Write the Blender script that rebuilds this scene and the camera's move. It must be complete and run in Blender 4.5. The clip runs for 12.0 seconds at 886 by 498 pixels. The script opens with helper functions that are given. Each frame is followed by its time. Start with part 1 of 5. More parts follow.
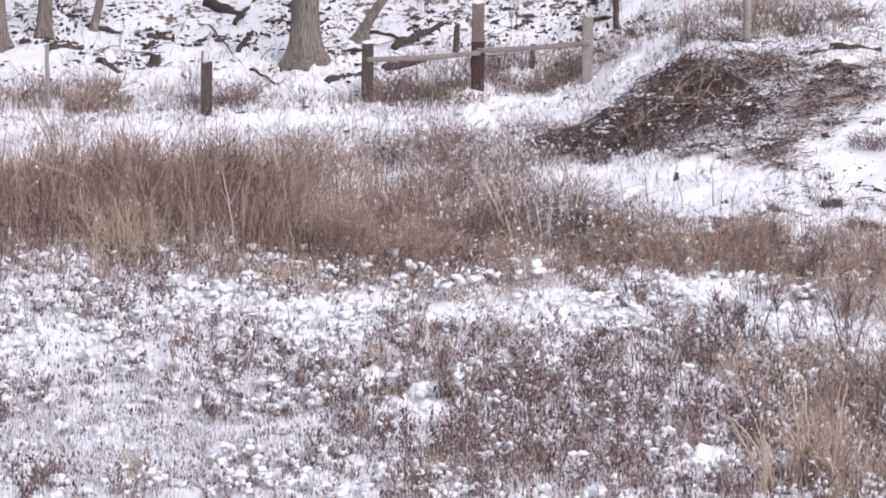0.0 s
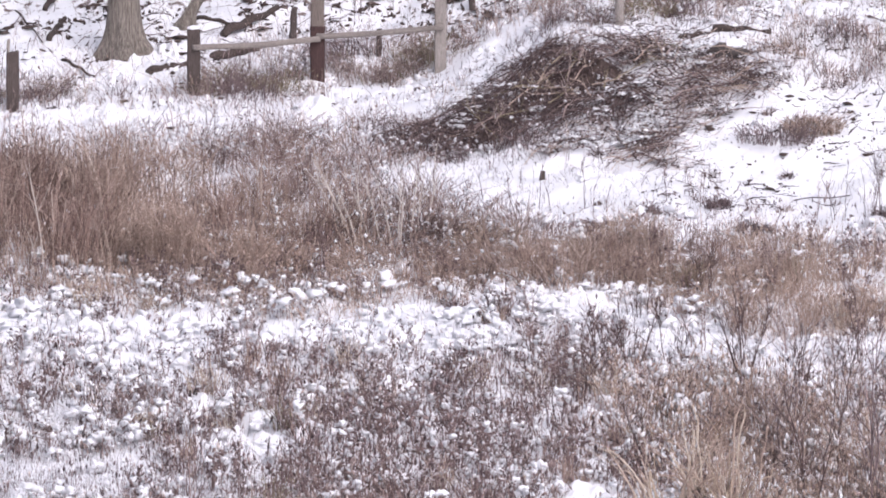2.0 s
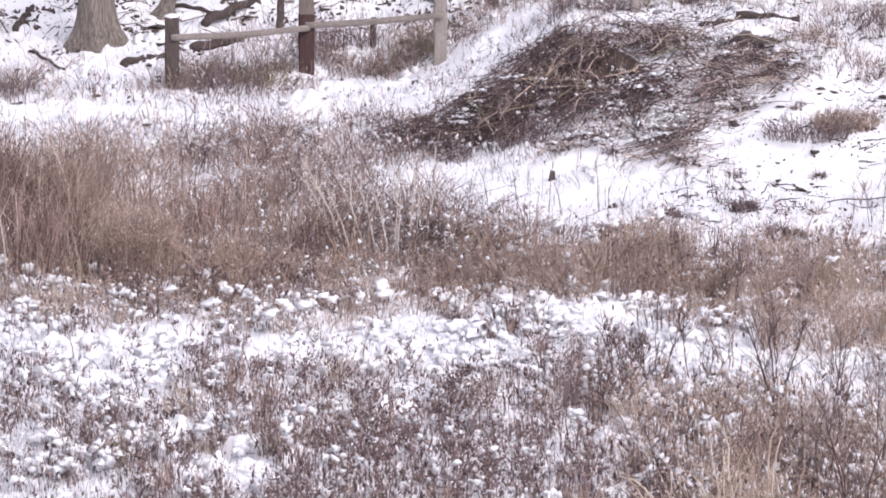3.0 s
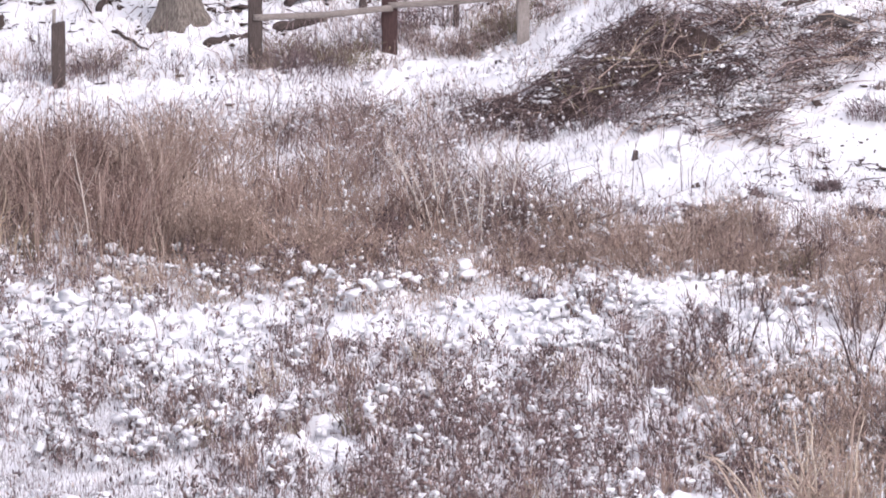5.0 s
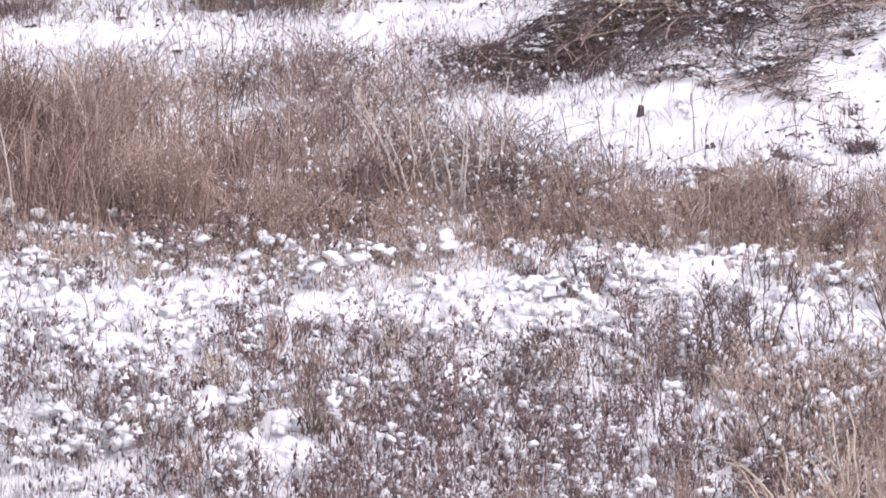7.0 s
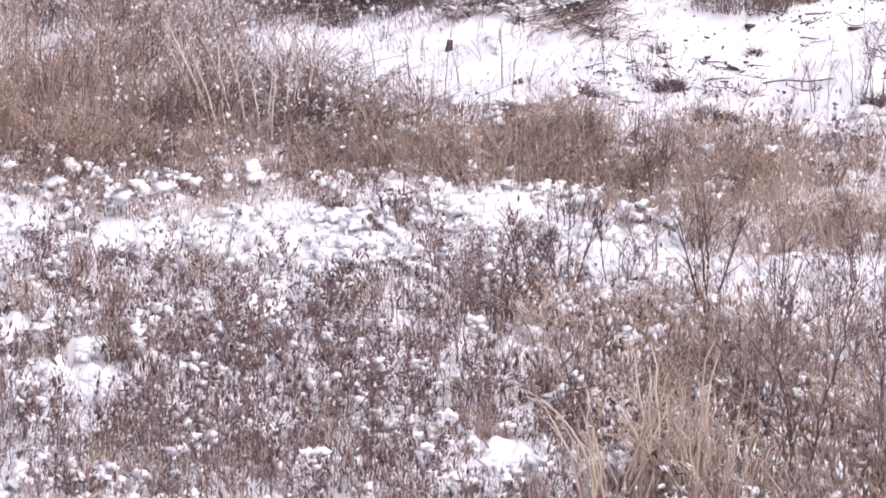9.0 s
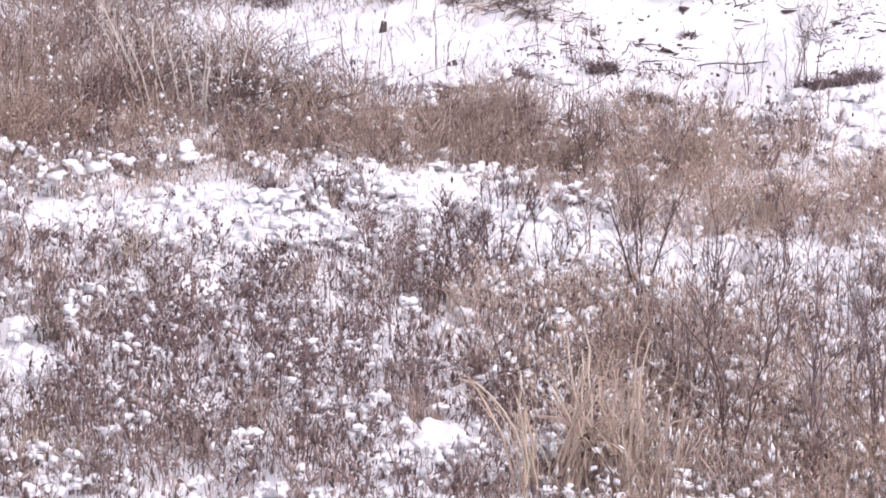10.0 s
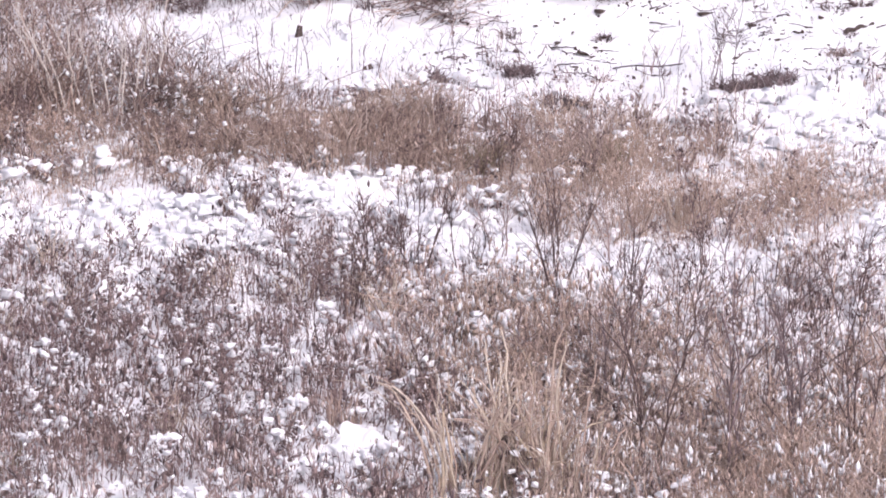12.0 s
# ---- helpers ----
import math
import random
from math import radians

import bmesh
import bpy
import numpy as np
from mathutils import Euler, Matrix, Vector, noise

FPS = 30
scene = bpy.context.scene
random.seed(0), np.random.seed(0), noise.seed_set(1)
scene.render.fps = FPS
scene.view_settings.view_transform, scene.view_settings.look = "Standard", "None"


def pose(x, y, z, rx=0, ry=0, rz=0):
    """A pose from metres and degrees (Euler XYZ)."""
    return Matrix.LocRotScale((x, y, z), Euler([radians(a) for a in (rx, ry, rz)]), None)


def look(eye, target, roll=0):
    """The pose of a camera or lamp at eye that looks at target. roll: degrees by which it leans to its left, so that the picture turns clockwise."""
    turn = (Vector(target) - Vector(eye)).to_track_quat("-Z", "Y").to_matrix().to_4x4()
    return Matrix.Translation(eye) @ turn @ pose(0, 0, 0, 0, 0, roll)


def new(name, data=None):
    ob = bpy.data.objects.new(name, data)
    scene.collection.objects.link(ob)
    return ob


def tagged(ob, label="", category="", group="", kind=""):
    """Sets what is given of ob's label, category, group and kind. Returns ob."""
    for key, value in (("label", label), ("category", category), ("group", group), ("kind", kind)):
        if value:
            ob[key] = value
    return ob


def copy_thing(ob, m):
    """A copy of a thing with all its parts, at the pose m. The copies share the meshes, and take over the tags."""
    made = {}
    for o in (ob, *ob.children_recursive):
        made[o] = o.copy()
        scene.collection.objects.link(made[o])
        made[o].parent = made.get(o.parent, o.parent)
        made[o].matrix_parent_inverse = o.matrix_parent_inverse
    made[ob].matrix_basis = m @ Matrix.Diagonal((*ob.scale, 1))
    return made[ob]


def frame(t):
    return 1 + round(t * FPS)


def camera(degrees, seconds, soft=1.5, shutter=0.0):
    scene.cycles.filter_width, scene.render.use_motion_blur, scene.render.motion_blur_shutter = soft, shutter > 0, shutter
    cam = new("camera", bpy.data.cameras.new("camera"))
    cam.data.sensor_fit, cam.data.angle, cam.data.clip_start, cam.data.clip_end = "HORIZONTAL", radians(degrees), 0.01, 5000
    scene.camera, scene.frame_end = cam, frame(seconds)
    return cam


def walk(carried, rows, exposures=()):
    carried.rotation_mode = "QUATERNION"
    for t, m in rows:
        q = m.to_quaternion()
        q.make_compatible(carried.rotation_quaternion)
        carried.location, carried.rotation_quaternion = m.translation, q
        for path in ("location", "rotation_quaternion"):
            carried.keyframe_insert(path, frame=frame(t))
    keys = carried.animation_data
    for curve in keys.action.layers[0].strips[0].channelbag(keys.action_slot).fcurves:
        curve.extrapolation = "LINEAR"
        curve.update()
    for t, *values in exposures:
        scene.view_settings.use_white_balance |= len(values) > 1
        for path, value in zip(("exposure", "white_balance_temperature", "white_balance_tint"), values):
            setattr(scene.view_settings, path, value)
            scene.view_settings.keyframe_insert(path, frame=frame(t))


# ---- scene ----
cam = camera(6.260, 12.0, soft=1.8)
ROWS = [
    (0.0, 0.001, -98.518, 31.850, 79.511, -0.504, 0.359),
    (0.5, 0.003, -98.523, 31.851, 79.520, -0.664, 0.021),
    (1.0, 0.003, -98.595, 31.864, 79.491, -0.569, -0.369),
    (1.5, 0.001, -89.569, 30.191, 79.491, -0.491, -0.703),
    (2.0, 0.001, -79.068, 28.245, 79.590, -0.244, -0.827),
    (2.5, -0.002, -68.931, 26.366, 79.634, -0.164, -0.922),
    (2.7, 0.001, -66.480, 25.912, 79.650, -0.122, -0.929),
    (4.3, -0.001, -66.418, 25.900, 79.587, -0.406, -0.807),
    (4.5, -0.006, -66.473, 25.910, 79.568, -0.367, -0.774),
    (5.0, -0.017, -66.494, 25.914, 79.504, -0.013, -0.352),
    (5.5, 0.000, -66.443, 25.905, 79.500, -0.000, 0.000),
    (6.0, -0.000, -60.771, 24.854, 79.519, -0.114, 0.045),
    (6.5, -0.002, -48.642, 22.606, 79.408, -0.286, -0.223),
    (7.0, 0.018, -48.861, 22.646, 79.280, -0.361, -0.488),
    (7.2, -0.004, -49.044, 22.680, 79.245, -0.264, -0.653),
    (8.8, 0.005, -49.036, 22.679, 78.870, -1.446, -1.593),
    (9.0, 0.001, -49.063, 22.684, 78.822, -1.662, -1.642),
    (9.5, -0.001, -49.066, 22.684, 78.749, -1.938, -1.830),
    (10.0, -0.002, -49.071, 22.685, 78.704, -1.990, -2.060),
    (10.5, 0.001, -49.102, 22.691, 78.707, -1.978, -2.200),
    (11.0, 0.002, -49.109, 22.692, 78.775, -1.842, -2.403),
    (11.5, 0.007, -49.058, 22.683, 78.827, -1.896, -2.563),
    (12.0, 0.003, -49.099, 22.690, 78.752, -1.778, -2.698),
]
walk(cam, [(t, pose(x, y, z, rx, ry, rz)) for t, x, y, z, rx, ry, rz in ROWS],
     [(0.0, 0.04, 6130, 17), (1.5, 0.09, 6140, 18), (2.5, 0.19, 6190, 20), (7.0, 0.21, 6200, 20), (9.0, 0.23, 6310, 23), (12.0, 0.32, 6310, 23)])

# ---- light: thin bright cloud, a soft sun ----
SUN_EL, SUN_AZ = 47.0, 150.0
world = bpy.data.worlds.new("sky")
scene.world = world
world.use_nodes = True
wn = world.node_tree
sky = wn.nodes.new("ShaderNodeTexSky")
sky.sky_type, sky.sun_disc = "NISHITA", False
sky.sun_elevation, sky.sun_rotation = radians(SUN_EL), radians(SUN_AZ)
sky.air_density, sky.dust_density, sky.ozone_density = 1.0, 4.0, 1.0
pale = wn.nodes.new("ShaderNodeHueSaturation")
pale.inputs["Saturation"].default_value = 0.45
wn.links.new(sky.outputs["Color"], pale.inputs["Color"])
wn.links.new(pale.outputs["Color"], wn.nodes["Background"].inputs["Color"])
wn.nodes["Background"].inputs["Strength"].default_value = 0.15
sun_data = bpy.data.lights.new("sun", "SUN")
sun_data.energy, sun_data.angle, sun_data.color = 1.25, radians(40), (1.0, 0.975, 0.95)
sun = new("sun", sun_data)
toward = Vector((math.sin(radians(SUN_AZ)) * math.cos(radians(SUN_EL)), math.cos(radians(SUN_AZ)) * math.cos(radians(SUN_EL)), math.sin(radians(SUN_EL))))
sun.matrix_world = look(toward * 60, (0, 0, 0))

rng = np.random.default_rng(7)


# ---- materials ----
def shader(name, rough=0.8, spec=0.3):
    m = bpy.data.materials.new(name)
    m.use_nodes = True
    b = m.node_tree.nodes["Principled BSDF"]
    b.inputs["Roughness"].default_value = rough
    b.inputs["Specular IOR Level"].default_value = spec
    return m, m.node_tree, b


def tex(nt, scale, detail=4.0, rough=0.6, stretch=(1, 1, 1), source="Object"):
    co, mp, n = nt.nodes.new("ShaderNodeTexCoord"), nt.nodes.new("ShaderNodeMapping"), nt.nodes.new("ShaderNodeTexNoise")
    mp.inputs["Scale"].default_value = stretch
    n.inputs["Scale"].default_value, n.inputs["Detail"].default_value, n.inputs["Roughness"].default_value = scale, detail, rough
    nt.links.new(co.outputs[source], mp.inputs["Vector"])
    nt.links.new(mp.outputs["Vector"], n.inputs["Vector"])
    return n.outputs["Fac"]


def ramp(nt, fac, stops):
    r = nt.nodes.new("ShaderNodeValToRGB")
    while len(r.color_ramp.elements) < len(stops):
        r.color_ramp.elements.new(0.5)
    for e, (p, c) in zip(r.color_ramp.elements, stops):
        e.position, e.color = p, (*c, 1) if len(c) == 3 else (c[0], c[0], c[0], 1)
    nt.links.new(fac, r.inputs["Fac"])
    return r.outputs["Color"]


def mix(nt, fac, a, b, blend="MIX"):
    x = nt.nodes.new("ShaderNodeMix")
    x.data_type, x.blend_type = "RGBA", blend
    for value, sock in ((fac, x.inputs["Factor"]), (a, x.inputs["A"]), (b, x.inputs["B"])):
        if isinstance(value, (int, float)):
            sock.default_value = value
        elif isinstance(value, tuple):
            sock.default_value = (*value, 1)
        else:
            nt.links.new(value, sock)
    return x.outputs["Result"]


def bump(nt, b, height, strength, distance):
    n = nt.nodes.new("ShaderNodeBump")
    n.inputs["Strength"].default_value, n.inputs["Distance"].default_value = strength, distance
    nt.links.new(height, n.inputs["Height"])
    nt.links.new(n.outputs["Normal"], b.inputs["Normal"])


def plant_material(name, stops):
    """Dead plant matter: each stem has its own tone, with a little grain."""
    m, nt, b = shader(name, 0.75, 0.25)
    g = nt.nodes.new("ShaderNodeNewGeometry")
    tone = ramp(nt, g.outputs["Random Per Island"], stops)
    col = mix(nt, 0.5, tone, ramp(nt, tex(nt, 60, 3), [(0.3, (0.55, 0.55, 0.55)), (0.7, (1.0, 1.0, 1.0))]), "MULTIPLY")
    nt.links.new(col, b.inputs["Base Color"])
    return m


def wood_material(name, dark, light, grain=(14, 14, 1.2), depth=0.012):
    m, nt, b = shader(name, 0.85, 0.15)
    streak = tex(nt, 6, 6, 0.7, grain)
    col = mix(nt, ramp(nt, tex(nt, 1.6, 4), [(0.35, (0.0,)), (0.7, (1.0,))]), ramp(nt, streak, [(0.3, dark), (0.7, light)]),
              ramp(nt, streak, [(0.3, tuple(c * 0.6 for c in dark)), (0.7, tuple(c * 0.8 for c in light))]))
    nt.links.new(col, b.inputs["Base Color"])
    bump(nt, b, streak, 0.8, depth)
    return m


def ground_material():
    m, nt, b = shader("snow_ground", 0.6, 0.25)
    at = nt.nodes.new("ShaderNodeAttribute")
    at.attribute_name = "bare"
    fine, coarse = tex(nt, 5.5, 6, 0.65), tex(nt, 1.1, 4, 0.6)
    add = nt.nodes.new("ShaderNodeMath")
    add.operation = "MULTIPLY_ADD"
    nt.links.new(coarse, add.inputs[0])
    add.inputs[1].default_value = 0.5
    nt.links.new(fine, add.inputs[2])
    add2 = nt.nodes.new("ShaderNodeMath")
    add2.operation = "ADD"
    nt.links.new(add.outputs[0], add2.inputs[0])
    nt.links.new(at.outputs["Fac"], add2.inputs[1])
    mask = ramp(nt, add2.outputs[0], [(0.96, (0.0,)), (1.04, (1.0,))])
    litter = ramp(nt, tex(nt, 22, 5, 0.7), [(0.3, (0.075, 0.052, 0.046)), (0.55, (0.18, 0.132, 0.118)), (0.75, (0.31, 0.24, 0.205))])
    snow = ramp(nt, tex(nt, 2.5, 5), [(0.3, (0.78, 0.775, 0.795)), (0.7, (0.87, 0.865, 0.88))])
    nt.links.new(mix(nt, mask, snow, litter), b.inputs["Base Color"])
    bump(nt, b, tex(nt, 6, 6, 0.6), 0.6, 0.08)
    return m


def snow_material():
    m, nt, b = shader("snow_lump", 0.55, 0.25)
    nt.links.new(ramp(nt, tex(nt, 4, 4), [(0.3, (0.80, 0.795, 0.815)), (0.7, (0.88, 0.875, 0.89))]), b.inputs["Base Color"])
    bump(nt, b, tex(nt, 35, 4), 0.4, 0.01)
    return m


GROUND, SNOW = ground_material(), snow_material()
WEED = plant_material("weed_stem", [(0.0, (0.0672, 0.0437, 0.0413)), (0.4, (0.23, 0.156, 0.144)), (0.8, (0.369, 0.26, 0.236)), (1.0, (0.604, 0.456, 0.416))])
LEAF = plant_material("dead_leaf", [(0.0, (0.07, 0.047, 0.048)), (0.5, (0.215, 0.148, 0.146)), (1.0, (0.47, 0.355, 0.335))])
FROST = plant_material("frosted_grass", [(0.0, (0.29, 0.257, 0.262)), (1.0, (0.60, 0.57, 0.58))])
BRUSH = plant_material("brush_stem", [(0.0, (0.15, 0.102, 0.083)), (0.35, (0.36, 0.258, 0.212)), (0.75, (0.54, 0.41, 0.345)), (1.0, (0.80, 0.67, 0.585))])
GREY = plant_material("grey_twig", [(0.0, (0.11, 0.078, 0.073)), (0.4, (0.29, 0.21, 0.195)), (0.8, (0.48, 0.375, 0.345)), (1.0, (0.76, 0.65, 0.60))])
STRAW = plant_material("straw", [(0.0, (0.30, 0.235, 0.18)), (0.5, (0.62, 0.515, 0.42)), (1.0, (0.82, 0.73, 0.63))])
TAN = plant_material("tan_grass", [(0.0, (0.36, 0.268, 0.22)), (0.5, (0.52, 0.40, 0.33)), (1.0, (0.70, 0.56, 0.475))])
MATTED = plant_material("matted_weed", [(0.0, (0.080, 0.057, 0.060)), (0.6, (0.20, 0.146, 0.15)), (1.0, (0.41, 0.315, 0.315))])
CANE = plant_material("pale_cane", [(0.0, (0.58, 0.50, 0.44)), (1.0, (0.82, 0.75, 0.69))])
DARK = plant_material("dark_twig", [(0.0, (0.06, 0.040, 0.039)), (0.7, (0.15, 0.102, 0.097)), (1.0, (0.28, 0.205, 0.19))])
RUSSET = plant_material("russet_stem", [(0.0, (0.105, 0.068, 0.059)), (0.4, (0.295, 0.198, 0.17)), (0.8, (0.48, 0.342, 0.293)), (1.0, (0.78, 0.635, 0.555))])
BRAMBLE = plant_material("bramble", [(0.0, (0.06, 0.04, 0.042)), (0.6, (0.14, 0.098, 0.098)), (0.9, (0.24, 0.175, 0.168)), (1.0, (0.42, 0.33, 0.31))])
GOLD = plant_material("yellow_straw", [(0.0, (0.36, 0.27, 0.195)), (0.5, (0.56, 0.44, 0.33)), (1.0, (0.76, 0.63, 0.50))])
PLUME = plant_material("dry_seed_plume", [(0.0, (0.42, 0.30, 0.245)), (0.5, (0.57, 0.425, 0.35)), (1.0, (0.72, 0.57, 0.485))])
OLIVE = plant_material("olive_grass", [(0.0, (0.17, 0.14, 0.09)), (0.5, (0.30, 0.25, 0.165)), (1.0, (0.44, 0.38, 0.27))])
BARK = wood_material("bark", (0.085, 0.07, 0.06), (0.46, 0.40, 0.345), (4.5, 4.5, 0.5), 0.09)
POST = wood_material("weathered_wood", (0.05, 0.038, 0.036), (0.155, 0.124, 0.112))
PALE_POST = wood_material("pale_weathered_wood", (0.22, 0.19, 0.17), (0.46, 0.41, 0.38))
MID_POST = wood_material("grey_brown_wood", (0.12, 0.095, 0.085), (0.30, 0.25, 0.22))
RED_POST = wood_material("red_stained_wood", (0.045, 0.028, 0.027), (0.115, 0.07, 0.066))
RAIL = wood_material("grey_rail_wood", (0.16, 0.135, 0.12), (0.38, 0.335, 0.305), (2, 12, 12))
LOG = wood_material("rotting_log", (0.035, 0.027, 0.025), (0.135, 0.105, 0.094), (3, 9, 9))
LITTER = wood_material("wet_leaf_litter", (0.045, 0.033, 0.031), (0.17, 0.125, 0.108), (8, 8, 8), 0.02)
# earth whose dark colour also stands in for shade under the heap
SOIL_SHADE = wood_material("dark_soil_shade", (0.045, 0.032, 0.029), (0.13, 0.092, 0.08), (3, 3, 3), 0.04)
STONE = wood_material("dark_stone", (0.06, 0.052, 0.05), (0.19, 0.165, 0.155), (2, 2, 2), 0.02)


# ---- noise and the shape of the ground ----
def lattice(ix, iy, seed):
    n = (ix.astype(np.int64) * 374761393 + iy.astype(np.int64) * 668265263 + seed * 974711) & 0x7FFFFFFF
    n = ((n ^ (n >> 13)) * 1274126177) & 0x7FFFFFFF
    return ((n ^ (n >> 16)) & 0xFFFF) / 65535.0


def vnoise(x, y, scale, seed=0):
    """Smooth noise from 0 to 1 with features of that many metres."""
    x, y = np.asarray(x, float) / scale, np.asarray(y, float) / scale
    ix, iy = np.floor(x), np.floor(y)
    fx, fy = x - ix, y - iy
    fx, fy = fx * fx * (3 - 2 * fx), fy * fy * (3 - 2 * fy)
    a, b, c, d = lattice(ix, iy, seed), lattice(ix + 1, iy, seed), lattice(ix, iy + 1, seed), lattice(ix + 1, iy + 1, seed)
    return (a * (1 - fx) + b * fx) * (1 - fy) + (c * (1 - fx) + d * fx) * fy


def sstep(a, b, v):
    t = np.clip((v - a) / (b - a), 0, 1)
    return t * t * (3 - 2 * t)


def ground_z(x, y):
    """Height of the ground: a gently rising field, a bank on one side, a wooded slope behind the fence, and hummocks."""
    x, y = np.asarray(x, float), np.asarray(y, float)
    w = np.clip(y - 46, 0, 8) / 8
    z = -0.35 + 0.35 * w * w + 0.0875 * np.clip(y - 54, 0, 60)
    foot = 73.5 - 0.25 * (x - 3.0)
    z = z + 1.5 * sstep(1.2, 5.5, x) * sstep(foot - 1.5, foot + 8.0, y)
    d = np.clip(y - 83.5 - 0.25 * np.maximum(0.0, x - 2.0), 0, 45)
    z = z + 0.30 * d * d / (d + 4)
    near = sstep(-40, -20, x) * sstep(50, 30, x) * sstep(130, 105, y) * sstep(38, 46, y)
    return z + near * (0.18 * (vnoise(x, y, 1.5, 1) - 0.5) + 0.15 * (vnoise(x, y, 0.6, 2) - 0.5) + 0.15 * (vnoise(x, y, 0.34, 3) - 0.5))


def zones(x, y, cells):
    """The sum of soft patches (x, y, half width, half depth, weight)."""
    s = np.zeros_like(x)
    for cx, cy, rx, ry, w in cells:
        s += w * np.exp(-((x - cx) / rx) ** 4 - ((y - cy) / ry) ** 4)
    return s


# how thickly weeds cover the snow, above or below the field's mean
THICKER = [
    (-2.41, 55.79, 3.09, 3.72, 0.18), (0.61, 56.69, 2.70, 4.49, 0.22), (2.42, 55.92, 2.37, 3.78, 0.2), (1.98, 50.48, 2.03, 1.35, 0.15),
    (2.49, 51.05, 0.88, 1.12, 0.3), (3.19, 50.94, 0.88, 1.92, 0.3), (4.17, 62.50, 3.26, 1.26, 0.08), (-4.79, 59.80, 1.48, 1.49, 0.2),
    (-0.48, 59.80, 0.96, 1.64, 0.35), (2.33, 56.40, 1.84, 3.31, 0.25), (6.08, 56.10, 2.01, 4.13, 0.12), (1.41, 52.56, 1.60, 1.55, 0.3),
    (-6.99, 64.05, 1.01, 1.32, 0.25), (-3.20, 57.01, 0.30, 1.12, 0.4), (-1.72, 64.74, 1.20, 1.00, 0.25), (-0.31, 64.39, 0.55, 0.83, 0.3),
]
THICKER += [
    (4.31, 56.53, 1.09, 5.80, 0.12), (4.43, 60.56, 1.37, 2.62, 0.12), (2.10, 51.42, 0.61, 0.89, 0.2), (-0.25, 58.20, 0.95, 0.90, 0.35), (2.20, 54.50, 1.60, 0.80, 0.20), (-3.20, 56.50, 0.35, 1.00, 0.30),
]
THINNER = [
    (-5.93, 55.21, 3.15, 2.96, -0.26), (-5.20, 53.60, 2.60, 1.60, -0.18), (-0.96, 62.56, 4.32, 1.34, -0.15), (1.98, 63.05, 1.36, 1.93, -0.10), (4.86, 63.89, 1.74, 1.48, -0.22),
    (-0.85, 55.20, 1.40, 0.80, -0.50), (-8.63, 58.50, 1.17, 2.51, -0.30), (7.93, 61.71, 1.00, 0.75, -0.35), (7.39, 60.71, 1.45, 2.37, -0.32),
    (11.67, 63.33, 0.55, 1.12, -0.4), (12.00, 67.60, 1.70, 2.00, -0.5), (10.60, 69.20, 1.50, 1.00, -0.4), (2.02, 54.37, 1.06, 1.36, -0.05), (9.48, 54.73, 2.50, 4.42, -0.05),
]
THINNER += [
    (-1.00, 56.90, 0.38, 0.55, -0.50), (1.25, 58.70, 0.45, 0.70, -0.60), (-2.00, 57.40, 0.30, 0.90, -0.50), (4.70, 57.00, 0.50, 0.80, -0.50),
    (-1.40, 53.50, 0.50, 0.70, -0.50), (4.20, 52.10, 0.45, 0.70, -0.50), (1.40, 52.90, 0.38, 0.60, -0.50), (2.40, 50.80, 0.45, 0.60, -0.60), (3.30, 53.20, 0.40, 0.60, -0.45),
]
# stands of taller brush
STANDS = [
    (-7.31, 68.59, 3.29, 2.19, 1.0), (-2.15, 68.96, 2.52, 2.58, 0.9), (-2.22, 73.75, 1.94, 2.26, 0.55), (0.63, 69.68, 1.37, 2.81, 0.8),
    (3.95, 67.52, 2.10, 1.60, 0.8), (6.79, 67.16, 1.90, 1.70, 0.9), (9.05, 66.12, 2.60, 1.49, 0.6), (9.56, 63.94, 2.62, 1.70, 0.8),
]


def weed_cover(x, y):
    c = 0.58 + 1.6 * (zones(x, y, THICKER) + zones(x, y, THINNER)) + 0.7 * (vnoise(x, y * 0.7, 1.2, 11) - 0.5) + 0.8 * (vnoise(x, y * 0.4, 0.4, 12) - 0.5)
    c = c + 0.08 * sstep(60.5, 56.0, y) * sstep(-4.5, -2.0, x)
    return np.clip(c, 0.03, 1.0)


# ---- mesh helpers ----
def link_mesh(name, verts, tris, material, parent=None, label="", smooth=False):
    me = bpy.data.meshes.new(name)
    verts, tris = np.asarray(verts, np.float32), np.asarray(tris, np.int32)
    me.vertices.add(len(verts)), me.loops.add(tris.size), me.polygons.add(len(tris))
    me.vertices.foreach_set("co", verts.ravel())
    me.loops.foreach_set("vertex_index", tris.ravel())
    me.polygons.foreach_set("loop_start", np.arange(0, tris.size, 3, dtype=np.int32))
    if smooth:
        me.polygons.foreach_set("use_smooth", np.ones(len(tris), bool))
    me.update(calc_edges=True)
    me.materials.append(material)
    ob = new(name, me)
    if parent:
        ob.parent = parent
    return tagged(ob, label)


def part(name, bm, material, parent=None, label="", smooth=True):
    me = bpy.data.meshes.new(name)
    for f in bm.faces:
        f.smooth = smooth
    bm.to_mesh(me)
    bm.free()
    me.materials.append(material)
    ob = new(name, me)
    if parent:
        ob.parent = parent
    return tagged(ob, label)


